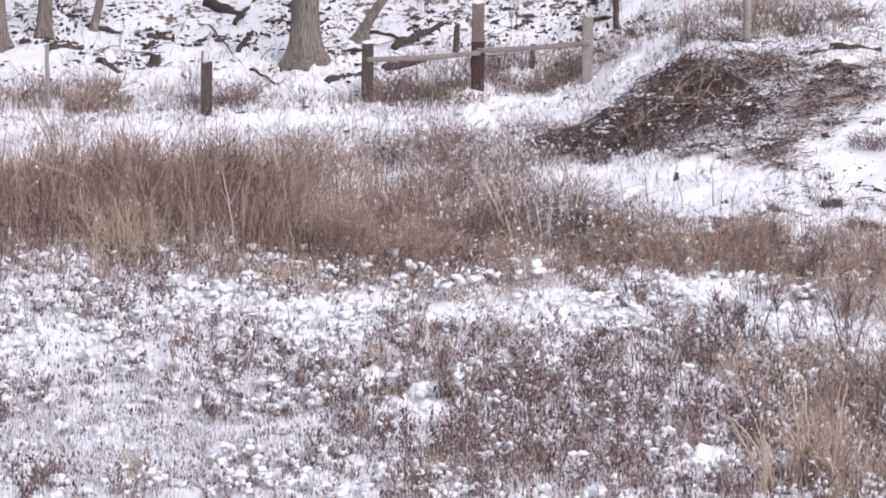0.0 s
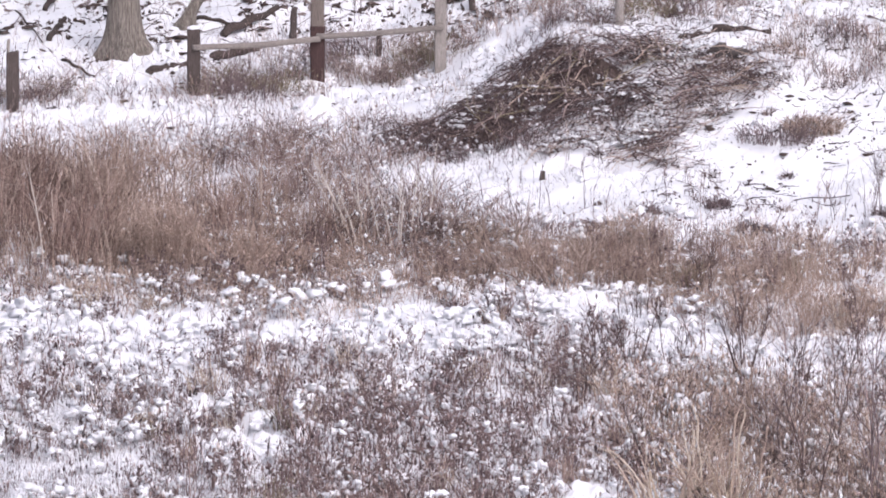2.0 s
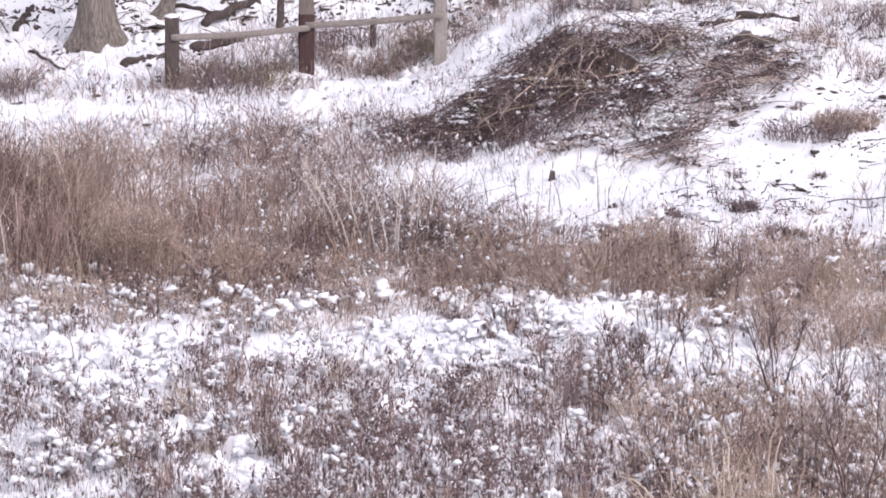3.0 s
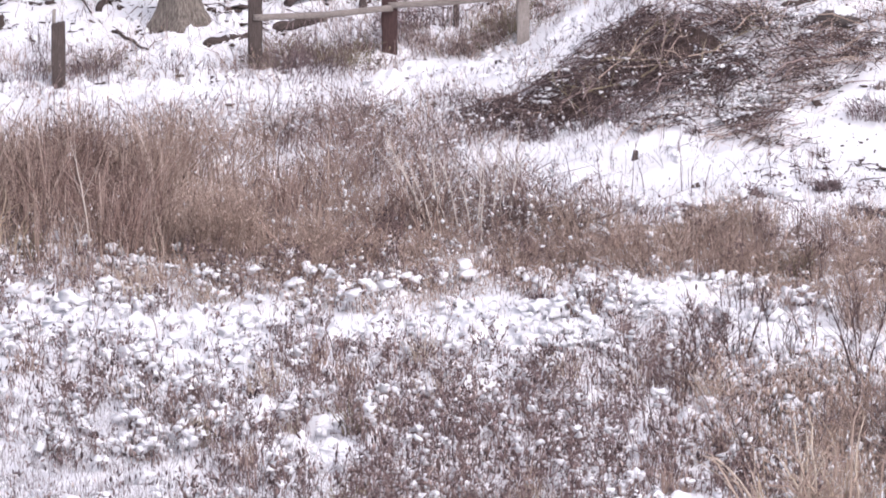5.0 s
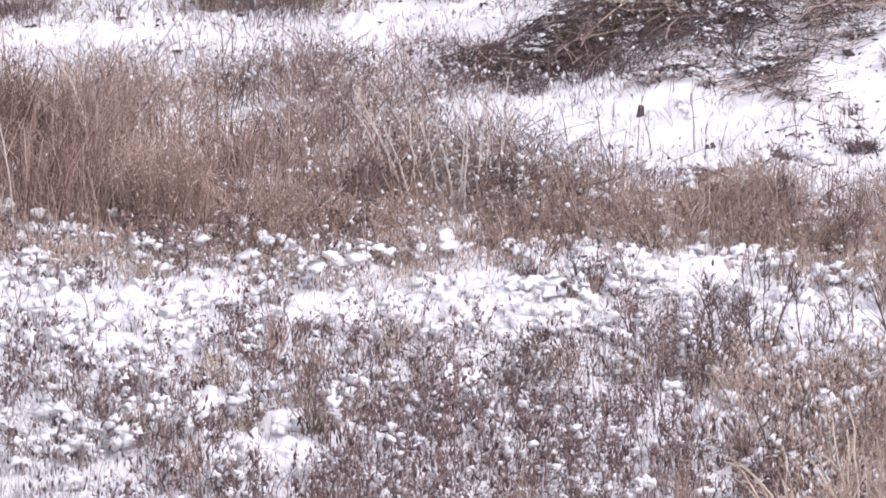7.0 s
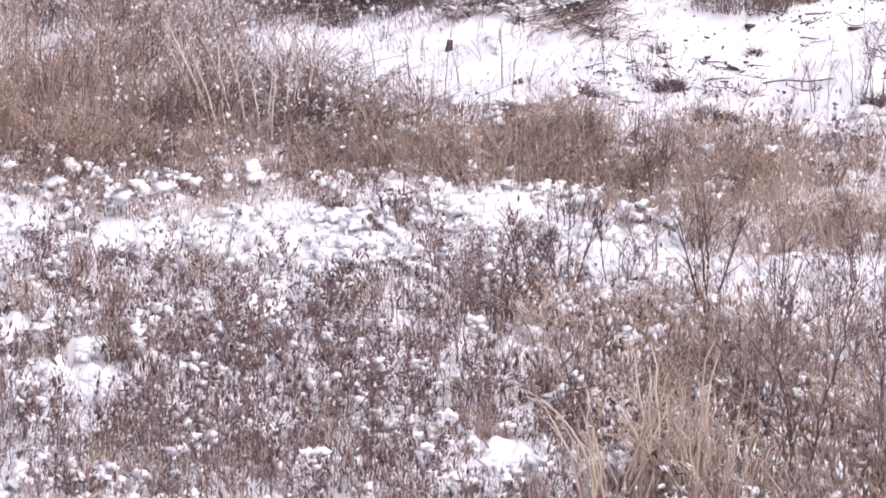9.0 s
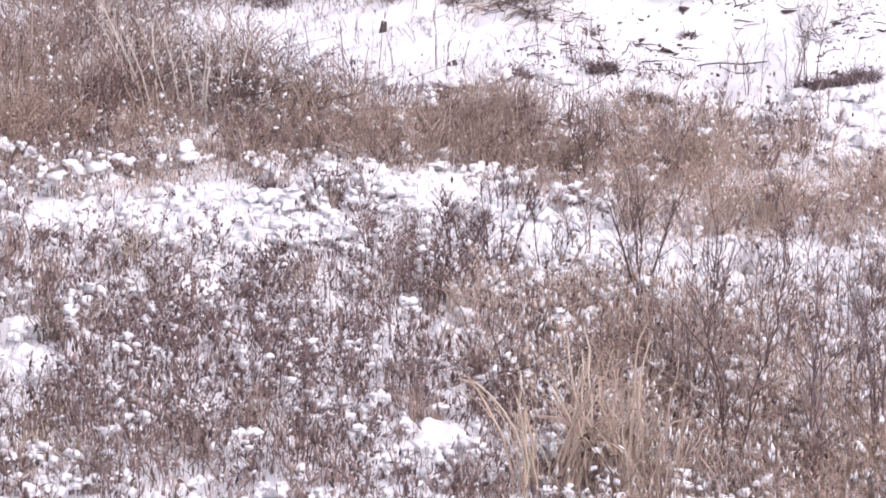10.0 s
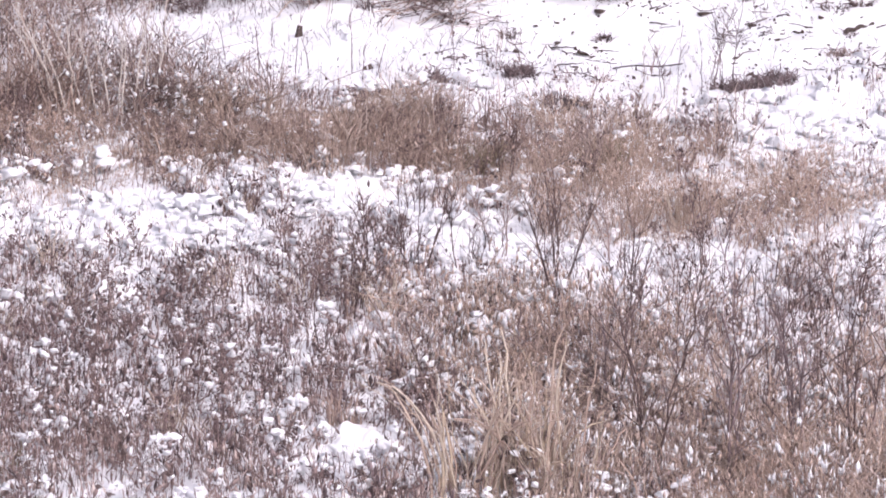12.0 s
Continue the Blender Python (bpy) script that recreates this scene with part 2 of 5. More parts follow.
def tubes(points, radii, sides=3):
    """Tapered stems along polylines: points (n, k, 3), radii (n, k)."""
    n, k, _ = points.shape
    tan = np.gradient(points, axis=1)
    tan /= np.linalg.norm(tan, axis=2, keepdims=True) + 1e-9
    aux = np.where(np.abs(tan[..., 2:3]) > 0.8, np.array([1.0, 0.3, 0.0]), np.array([0.0, 0.2, 1.0]))
    u = np.cross(tan, aux)
    u /= np.linalg.norm(u, axis=2, keepdims=True) + 1e-9
    v = np.cross(tan, u)
    a = np.arange(sides) * 2 * math.pi / sides
    ring = points[:, :, None, :] + radii[:, :, None, None] * (u[:, :, None, :] * np.cos(a)[None, None, :, None] + v[:, :, None, :] * np.sin(a)[None, None, :, None])
    verts = ring.reshape(-1, 3)
    i, j = np.meshgrid(np.arange(k - 1), np.arange(sides), indexing="ij")
    p, q = i * sides + j, i * sides + (j + 1) % sides
    one = np.concatenate([np.stack([p, q, q + sides], -1).reshape(-1, 3), np.stack([p, q + sides, p + sides], -1).reshape(-1, 3)])
    tris = (one[None] + (np.arange(n) * k * sides)[:, None, None]).reshape(-1, 3)
    return verts, tris


def join(pieces):
    vs, ts, off = [], [], 0
    for v, t in pieces:
        vs.append(v), ts.append(t + off)
        off += len(v)
    return np.concatenate(vs), np.concatenate(ts)


def bent_stems(x, y, h, lean, r, k=3, az=None, z0=-0.03, z=None, droop=0.0, wobble=0.02):
    """Upright stems that lean and droop, rooted in the ground. Gives their polylines and radii."""
    n = len(x)
    az = rng.uniform(0, 2 * math.pi, n) if az is None else az
    t = np.linspace(0, 1, k)[None, :]
    g = ground_z(x, y) if z is None else z
    out = lean[:, None] * h[:, None] * t ** 1.6
    wob = rng.normal(0, wobble, (n, k, 2)) * h[:, None, None] * (t[..., None] > 0)
    p = np.empty((n, k, 3))
    p[..., 0] = x[:, None] + np.cos(az)[:, None] * out + wob[..., 0]
    p[..., 1] = y[:, None] + np.sin(az)[:, None] * out + wob[..., 1]
    p[..., 2] = g[:, None] + z0 + h[:, None] * t * (1 - 0.25 * np.minimum(lean, 1.5)[:, None] * t - droop * np.minimum(lean, 1.5)[:, None] * t ** 3)
    return p, r[:, None] * (1 - 0.6 * t)


def twigs(points, count, lo, hi, spread, r, long=(0.15, 0.42), k3=False):
    """Side shoots from random places along given stems."""
    n, k, _ = points.shape
    i = rng.integers(0, n, count)
    s = rng.uniform(lo, hi, count) * (k - 1)
    j = np.minimum(s.astype(int), k - 2)
    f = (s - j)[:, None]
    base = points[i, j] * (1 - f) + points[i, j + 1] * f
    height = np.linalg.norm(points[i, -1] - points[i, 0], axis=1)
    az, ln = rng.uniform(0, 2 * math.pi, count), height * rng.uniform(*long, count)
    el = np.radians(rng.uniform(90 - spread, 80, count))
    d = np.stack([np.cos(az) * np.cos(el), np.sin(az) * np.cos(el), np.sin(el)], 1)
    end = base + d * ln[:, None]
    if k3:
        mid = (base + end) / 2 + rng.normal(0, 0.10, (count, 3)) * ln[:, None]
        return np.stack([base, mid, end], 1), np.stack([np.full(count, r), np.full(count, r * 0.8), np.full(count, r * 0.4)], 1)
    return np.stack([base, end], 1), np.stack([np.full(count, r), np.full(count, r * 0.45)], 1)


def ball(level):
    bm = bmesh.new()
    bmesh.ops.create_icosphere(bm, subdivisions=level, radius=1)
    v = np.array([q.co[:] for q in bm.verts])
    t = np.array([[q.index for q in f.verts] for f in bm.faces])
    bm.free()
    return v, t


def lumps(places, size, level, flat=0.6, rough=0.3, kinds=6):
    """Uneven lumps at the given places."""
    v, t = ball(level)
    shapes = []
    for s in range(kinds):
        k = np.array([noise.noise(Vector(p) * 1.3 + Vector((s * 7.1, 3.3, 1.7))) + 0.5 * noise.noise(Vector(p) * 3.1 + Vector((1.7, s * 5.3, 0))) for p in v])
        shapes.append(v * (1 + rough * 1.6 * k)[:, None])
    n = len(places)
    shapes = np.array(shapes)[rng.integers(0, kinds, n)]
    a = rng.uniform(0, 2 * math.pi, n)
    sx, sy = size * rng.uniform(0.8, 1.35, n), size * rng.uniform(0.7, 1.2, n)
    lx, ly, lz = shapes[..., 0] * sx[:, None], shapes[..., 1] * sy[:, None], shapes[..., 2] * (size * flat * rng.uniform(0.7, 1.3, n))[:, None]
    c, s = np.cos(a)[:, None], np.sin(a)[:, None]
    p = np.stack([lx * c - ly * s, lx * s + ly * c, lz], -1) + places[:, None, :]
    return p.reshape(-1, 3), (t[None] + (np.arange(n) * len(v))[:, None, None]).reshape(-1, 3)


def leaves(places, size, upright=0.6, wide=0.34):
    """Small curled leaves: long diamonds turned every way, mostly hanging or standing."""
    n = len(places)
    a = rng.normal(0, 1, (n, 3)) * np.array([1 - upright, 1 - upright, 1.0])
    a /= np.linalg.norm(a, axis=1, keepdims=True)
    b = np.cross(a, rng.normal(0, 1, (n, 3)))
    b /= np.linalg.norm(b, axis=1, keepdims=True)
    c = np.cross(a, b)
    s = size[:, None]
    w = (wide * rng.uniform(0.6, 1.4, n))[:, None]
    o = places
    v = np.stack([o + a * s, o - a * s, o + b * s * w + a * s * 0.15, o - b * s * w, o + c * s * 0.16, o - c * s * 0.10], 1)
    f = np.array([[0, 2, 4], [0, 4, 3], [0, 3, 5], [0, 5, 2], [1, 4, 2], [1, 3, 4], [1, 5, 3], [1, 2, 5]])
    return v.reshape(-1, 3), (f[None] + (np.arange(n) * 6)[:, None, None]).reshape(-1, 3)


def scatter(n, x0, x1, y0, y1, weight):
    """n places in a rectangle, kept in proportion to weight(x, y) from 0 to 1."""
    xs, ys, got = [], [], 0
    while got < n:
        x, y = rng.uniform(x0, x1, n), rng.uniform(y0, y1, n)
        keep = rng.uniform(0, 1, n) < weight(x, y)
        xs.append(x[keep]), ys.append(y[keep])
        got += int(keep.sum())
    return np.concatenate(xs)[:n], np.concatenate(ys)[:n]


# ---- ground: one sheet, fine where the camera looks, out to the horizon ----
def spread(lo, hi, step, far):
    mid = np.arange(lo, hi, step)
    out = np.cumsum(step * 1.22 ** np.arange(1, 45))
    out = out[out < far]
    return np.concatenate([lo - out[::-1], mid, mid[-1] + out])


gx, gy = spread(-13.5, 17.5, 0.18, 2500), spread(46.0, 95.0, 0.19, 2500)
X, Y = np.meshgrid(gx, gy)
Z = ground_z(X, Y)
nx, ny = len(gx), len(gy)
idx = (np.arange(ny - 1)[:, None] * nx + np.arange(nx - 1)[None, :]).ravel()
quads = np.concatenate([np.stack([idx, idx + 1, idx + nx + 1], 1), np.stack([idx, idx + nx + 1, idx + nx], 1)])
ground = link_mesh("ground", np.stack([X, Y, Z], -1).reshape(-1, 3), quads, GROUND, smooth=True)
tagged(ground, "snow-covered rough meadow rising to a wooded slope", "ground", kind="structure")
field = sstep(84, 78, Y) * sstep(74.5, 71.5, Y + np.maximum(0, X - 1) * 0.5)
bare = -0.12 + field * (0.40 * (weed_cover(X, Y) - 0.47)) + 0.32 * np.clip(zones(X, Y, STANDS[:2] + STANDS[4:6]), 0, 1) + 0.34 * np.clip(zones(X, Y, [(9.2, 53.0, 2.6, 3.6, 1.0), (6.4, 55.8, 1.5, 2.4, 0.7)]), 0, 1)
bare += 0.15 * sstep(83.5, 86.5, Y - 0.25 * np.maximum(0, X - 2)) + 0.12 * sstep(75, 77.5, Y)
bare += 0.14 * sstep(4, 7, X) * sstep(70, 73, Y) * (vnoise(X, Y, 2.0, 51) > 0.5)
bare = np.where((X < -20) | (X > 26) | (Y < 44) | (Y > 112), -0.1, bare)
layer = ground.data.attributes.new("bare", "FLOAT", "POINT")
layer.data.foreach_set("value", bare.ravel().astype(np.float32))


# ---- fence and posts ----
def post_mesh(w, d, h, top=0.0, worn=0.012, sink=0.25):
    """A squared post with worn edges and a weathered top."""
    bm = bmesh.new()
    bmesh.ops.create_cube(bm, size=1)
    bmesh.ops.scale(bm, vec=(w, d, h + sink), verts=bm.verts)
    bmesh.ops.translate(bm, vec=(0, 0, (h - sink) / 2), verts=bm.verts)
    bmesh.ops.bevel(bm, geom=bm.edges[:], offset=min(w, d) * 0.12, segments=2, affect="EDGES", profile=0.6)
    bmesh.ops.subdivide_edges(bm, edges=[e for e in bm.edges if abs(e.verts[0].co.z - e.verts[1].co.z) > h * 0.5], cuts=7)
    for v in bm.verts:
        k = noise.noise(Vector((v.co.x * 6, v.co.y * 6, v.co.z * 2.5)))
        v.co.x += worn * k
        v.co.y += worn * noise.noise(v.co * 5)
        if v.co.z > h - 0.05:
            v.co.z += top * v.co.x / w + 0.02 * k
    return bm


def round_beam(a, b, r0, r1, knots=10, sides=9, wob=0.03, flat=1.0):
    """A rough pole or log from a to b."""
    a, b = Vector(a), Vector(b)
    d = (b - a).normalized()
    u = d.cross(Vector((0, 0, 1)) if abs(d.z) < 0.9 else Vector((1, 0, 0))).normalized()
    w = u.cross(d)
    bm = bmesh.new()
    rings = []
    for i in range(knots):
        t = i / (knots - 1)
        c = a.lerp(b, t) + wob * (u * noise.noise(Vector((t * 3, a.x, 1))) + w * noise.noise(Vector((t * 3, a.y, 5))))
        r = r0 + (r1 - r0) * t
        ring = []
        for s in range(sides):
            g = s * 2 * math.pi / sides
            q = r * (1 + 0.22 * noise.noise(Vector((math.cos(g) * 1.5 + a.x, math.sin(g) * 1.5, t * 4 + a.y))))
            ring.append(bm.verts.new(c + u * math.cos(g) * q + w * math.sin(g) * q * flat))
        rings.append(ring)
    for p, q in zip(rings, rings[1:]):
        for s in range(sides):
            bm.faces.new((p[s], p[(s + 1) % sides], q[(s + 1) % sides], q[s]))
    bm.faces.new(rings[0][::-1]), bm.faces.new(rings[-1])
    bmesh.ops.recalc_face_normals(bm, faces=bm.faces[:])
    return bm


def squared_rail(a, b, half_high, half_deep):
    """A sawn rail with worn edges, sagging a little, from a to b."""
    a, b = Vector(a), Vector(b)
    d = (b - a).normalized()
    u = Vector((d.y, -d.x, 0)).normalized()
    w = u.cross(d)
    bm = bmesh.new()
    rings, c = [], 0.25
    for i in range(15):
        t = i / 14
        p = a.lerp(b, t) + w * (0.02 * noise.noise(Vector((t * 3, a.x, 2))) - 0.03 * math.sin(math.pi * t))
        hh, hd = half_high * (1 + 0.12 * noise.noise(Vector((t * 9, a.x, 7)))), half_deep
        ring = []
        for s, r in ((1, 1 - c), (1 - c, 1), (c - 1, 1), (-1, 1 - c), (-1, c - 1), (c - 1, -1), (1 - c, -1), (1, c - 1)):
            ring.append(bm.verts.new(p + u * hd * s + w * hh * r))
        rings.append(ring)
    for p, q in zip(rings, rings[1:]):
        for s in range(8):
            bm.faces.new((p[s], p[(s + 1) % 8], q[(s + 1) % 8], q[s]))
    bm.faces.new(rings[0][::-1]), bm.faces.new(rings[-1])
    bmesh.ops.recalc_face_normals(bm, faces=bm.faces[:])
    return bm


def snow_cap(w, d, thick):
    bm = bmesh.new()
    bmesh.ops.create_icosphere(bm, subdivisions=3, radius=1)
    for v in bm.verts:
        k = 1 + 0.15 * noise.noise(v.co * 2)
        v.co = Vector((v.co.x * w * k, v.co.y * d * k, max(v.co.z, -0.2) * thick * k))
    return bm


def gz(x, y):
    return float(ground_z(x, y))


def put(ob, x, y, turn=0.0, dz=0.0):
    ob.matrix_world = pose(x, y, gz(x, y) + dz, 0, 0, turn)
    return ob


PXM = 1.304 / 100
FENCE = [(-2.54, 79.49, 101, 20, POST, 0.0), (-0.09, 80.57, 148, 21, MID_POST, 0.0), (2.36, 80.38, 111, 18, PALE_POST, 0.03)]
fence = tagged(new("fence"), "old post and rail fence of grey weathered wood in snow", "fence")
fx, fy = FENCE[1][0], FENCE[1][1]
fence.matrix_world = pose(fx, fy, gz(fx, fy))
for i, (x, y, tall, wide, mat, slant) in enumerate(FENCE):
    p = part("post", post_mesh(wide * PXM, wide * PXM * 0.9, tall * PXM, slant), mat, fence, ("square weathered dark post", "tall post, its lower half stained dark red", "pale round-topped post")[i])
    p.location = (x - fx, y - fy, gz(x, y) - gz(fx, fy))
    if i < 2:
        c = part("snow", snow_cap(wide * PXM * 0.5, wide * PXM * 0.45, 0.06), SNOW, fence, "cap of snow")
        c.location = p.location + Vector((0, 0, tall * PXM))
    if i == 1:
        q = part("stained_sleeve", post_mesh(wide * PXM * 1.07, wide * PXM, 82 * PXM, 0.0), RED_POST, fence, "dark red stained lower half of the post")
        q.location = p.location
for (a, b, za, zb) in ((0, 1, 73, 67), (1, 2, 71, 73)):
    xa, ya, xb, yb = FENCE[a][0], FENCE[a][1] - 0.17, FENCE[b][0], FENCE[b][1] - 0.17
    part("rail", squared_rail((xa - fx - 0.02, ya - fy, gz(xa, ya) - gz(fx, fy) + za * PXM), (xb - fx + 0.05, yb - fy, gz(xb, yb) - gz(fx, fy) + zb * PXM), 0.055, 0.035), RAIL, fence, "squared grey rail")


def lone_post(x, y, wide, tall, mat, label, lean=0.0, sides=0):
    h = tall * PXM
    if sides:
        bm = round_beam((0, 0, -0.25), (lean * h, 0, h), wide * PXM / 2, wide * PXM / 2.2, 9, sides, 0.03)
    else:
        bm = post_mesh(wide * PXM, wide * PXM * 0.9, h, 0.05)
        for v in bm.verts:
            v.co.x += lean * v.co.z
    return tagged(put(part("fence_post", bm, mat), x, y), label, "post", "fence posts")


lone_post(-6.08, 78.29, 19, 90, POST, "short squared fence post of dark weathered wood")
lone_post(-9.59, 78.34, 8, 108, PALE_POST, "thin grey fence stake in the weeds", -0.01, 7)
lone_post(-6.25, 80.72, 6, 62, PALE_POST, "thin grey stake behind a short post", 0.0, 6)
lone_post(-0.62, 84.10, 11, 50, POST, "short dark leaning post on the slope", 0.1, 8)
lone_post(3.06, 84.21, 11, 75, POST, "grey fence post on the wooded slope", -0.02, 8)
lone_post(5.88, 79.47, 14, 110, PALE_POST, "pale wooden post among dry grass", 0.02, 9)
lone_post(1.14, 82.51, 9, 42, POST, "thin stake by the rail", 0.03, 7)


# ---- trees of the wood ----
def trunk_mesh(r, h, flare, lean, seed, curve=0.0):
    bm = bmesh.new()
    rings, sides = [], 44
    for i in range(34):
        t = i / 33
        z = -0.35 + (h + 0.35) * t ** 1.7
        fl = flare * math.exp(-max(0, z - 0.02) / (r * 0.8))
        rr = r * (1 - 0.45 * t)
        ring = []
        for s in range(sides):
            g = s * 2 * math.pi / sides
            root = max(0.0, math.sin(2.5 * g + seed) * math.sin(1.5 * g + 2 * seed) + 0.55)
            but = 1 + fl * (0.45 + 0.9 * root) + 0.10 * noise.noise(Vector((math.cos(g) * 1.6 + seed, math.sin(g) * 1.6, z * 0.8)))
            but += 0.10 * noise.noise(Vector((math.cos(g) * 6, math.sin(g) * 6 + seed, z * 0.9))) + 0.03 * noise.noise(Vector((math.cos(g) * 16, math.sin(g) * 16, z * 2.0 + seed)))
            ring.append(bm.verts.new((lean[0] * z + curve * z * z + rr * but * math.cos(g), lean[1] * z + rr * but * math.sin(g), z)))
        rings.append(ring)
    for p, q in zip(rings, rings[1:]):
        for s in range(sides):
            bm.faces.new((p[s], p[(s + 1) % sides], q[(s + 1) % sides], q[s]))
    bm.faces.new(rings[-1])
    return bm


def tree(x, y, r, h, flare, lean, seed, label, curve=0.0):
    t = put(tagged(new("tree"), label, "tree", "trees of the wood"), x, y)
    part("trunk", trunk_mesh(r, h, flare, lean, seed, curve), BARK, t)
    n = 26
    s = rng.uniform(0.45, 1.0, n)
    base = np.stack([lean[0] * h * s + curve * (h * s) ** 2, lean[1] * h * s, h * s], 1)
    az, ln = rng.uniform(0, 6.283, n), rng.uniform(1.5, 4.0, n) * (1.2 - 0.6 * s) * h / 10
    k = np.linspace(0, 1, 6)[None, :, None]
    d = np.stack([np.cos(az), np.sin(az), rng.uniform(0.3, 0.9, n)], 1)
    p = base[:, None, :] + d[:, None, :] * ln[:, None, None] * k + np.array([0, 0, 0.6]) * k ** 2 + rng.normal(0, 0.06, (n, 6, 3)) * k
    limbs = tubes(p, (r * 0.22 * (1 - 0.8 * k[..., 0])) * np.ones((n, 1)), 5)
    tp, tr = twigs(p, 260, 0.3, 1.0, 70, r * 0.05)
    link_mesh("branches", *join([limbs, tubes(tp, tr, 3)]), BARK, t, "bare branches")
    return t


tree(-4.02, 82.89, 0.364, 12, 0.72, (0.015, 0.0), 1.0, "large grey-brown tree trunk with flared base in snow")
tree(-10.02, 84.75, 0.190, 10, 0.45, (0.03, 0.0), 2.2, "bare tree with straight brown trunk in snow")
tree(-11.05, 84.20, 0.250, 11, 0.9, (-0.05, 0.0), 3.1, "bare tree with flared brown trunk in snow")
tree(-8.92, 85.20, 0.105, 7, 0.3, (0.22, 0.0), 4.0, "slim leaning young tree with smooth pale bark")
tree(-2.83, 84.77, 0.150, 6, 0.6, (0.5, 0.0), 5.2, "leaning gnarled tree among snowy leaf litter", 0.10)


# ---- logs, stumps, rocks ----
def fallen(x0, y0, x1, y1, r, label, mat=LOG, name="log", up0=0.0, up1=0.0, taper=0.7):
    a, b = Vector((x0, y0, gz(x0, y0) + r * 0.4 + up0)), Vector((x1, y1, gz(x1, y1) + r * 0.4 + up1))
    ob = part(name, round_beam((0, 0, 0), b - a, r, r * taper, 12, 9, 0.10), mat)
    ob.location = a
    return tagged(ob, label, "log" if name == "log" else "branch", "fallen wood")


fallen(-8.69, 82.60, -8.12, 81.88, 0.09, "short rotting log half buried in snow")
fallen(-7.68, 84.83, -7.04, 84.82, 0.07, "dark log lying on the snowy slope")
fallen(-3.46, 80.79, -2.69, 81.74, 0.09, "dark log lying behind the fence")
fallen(-2.22, 82.04, -1.28, 82.52, 0.10, "dark curved log lying behind the fence")
fallen(-2.01, 83.90, -0.92, 85.34, 0.09, "long rotting branch on the slope", LOG, "fallen_branch")
fallen(-2.56, 85.14, -1.74, 84.71, 0.05, "thin dark branch on the slope", LOG, "fallen_branch")
fallen(-9.05, 85.36, -8.25, 85.23, 0.07, "dark log on the snowy slope")
fallen(-6.40, 86.67, -5.50, 85.92, 0.13, "thick dark log on the snowy slope")
fallen(-5.68, 85.36, -5.26, 86.65, 0.06, "dark branch lying up the slope", LOG, "fallen_branch")
fallen(-9.87, 83.61, -9.10, 83.98, 0.10, "dark rotting log among leaves")
fallen(-5.54, 83.71, -5.27, 85.03, 0.07, "curved dark branch on snow", LOG, "fallen_branch")
fallen(-5.23, 82.12, -4.54, 80.83, 0.035, "thin stick on the snow", LOG, "fallen_branch")
fallen(-6.31, 85.67, -5.46, 82.80, 0.02, "thin fallen sapling on the snow", LOG, "fallen_branch")
fallen(-3.06, 78.43, -2.58, 79.49, 0.03, "snow-dusted branch lying at the post", SNOW, "fallen_branch")
fallen(7.02, 78.52, 7.82, 78.74, 0.05, "dark branch on top of the bank", LOG, "fallen_branch")
fallen(7.71, 78.81, 8.84, 78.55, 0.09, "dark log on top of the bank")


fallen(12.54, 72.57, 12.99, 72.81, 0.04, "dark branch lying on the snowy bank", LOG, "fallen_branch")
fallen(8.91, 71.37, 10.83, 71.67, 0.012, "long thin stick lying on the snowy bank", LOG, "fallen_branch", 0.03, 0.03)


def stump(x, y, r, h, label):
    bm = trunk_mesh(r, h, 0.35, (0.05, 0), x)
    top = max(v.co.z for v in bm.verts)
    for v in bm.verts:
        if v.co.z > top - 0.02:
            v.co.z += 0.25 * r * noise.noise(v.co * 9)
    s = put(tagged(new("stump"), label, "stump"), x, y)
    part("wood", bm, LOG, s)
    c = part("snow", snow_cap(r * 0.5, r * 0.5, 0.02), SNOW, s, "dusting of snow")
    c.location = (0.05 * h, 0, h)
    return s


stump(-7.42, 82.95, 0.175, 0.25, "broken dark stump on the snowy slope")
stump(4.20, 72.85, 0.075, 0.17, "small dark stump alone on smooth snow")


def rock(x, y, r, flat, label, snow=True):
    v, t = ball(3)
    k = np.array([noise.noise(Vector(p) * 1.1 + Vector((x, y, 0))) + 0.4 * noise.noise(Vector(p) * 2.9) for p in v])
    v = v * (1 + 0.45 * k)[:, None] * np.array([r, r * 0.8, r * flat])
    s = put(tagged(new("rock"), label, "rock"), x, y)
    link_mesh("stone", v, t, STONE, s, smooth=True)
    if snow:
        c = part("snow", snow_cap(r * 0.8, r * 0.6, r * 0.3), SNOW, s, "cap of snow")
        c.location = (0, 0.02, r * flat * 0.75)
    return s


rock(7.99, 77.66, 0.413, 0.55, "dark boulder with snow on top on the bank")


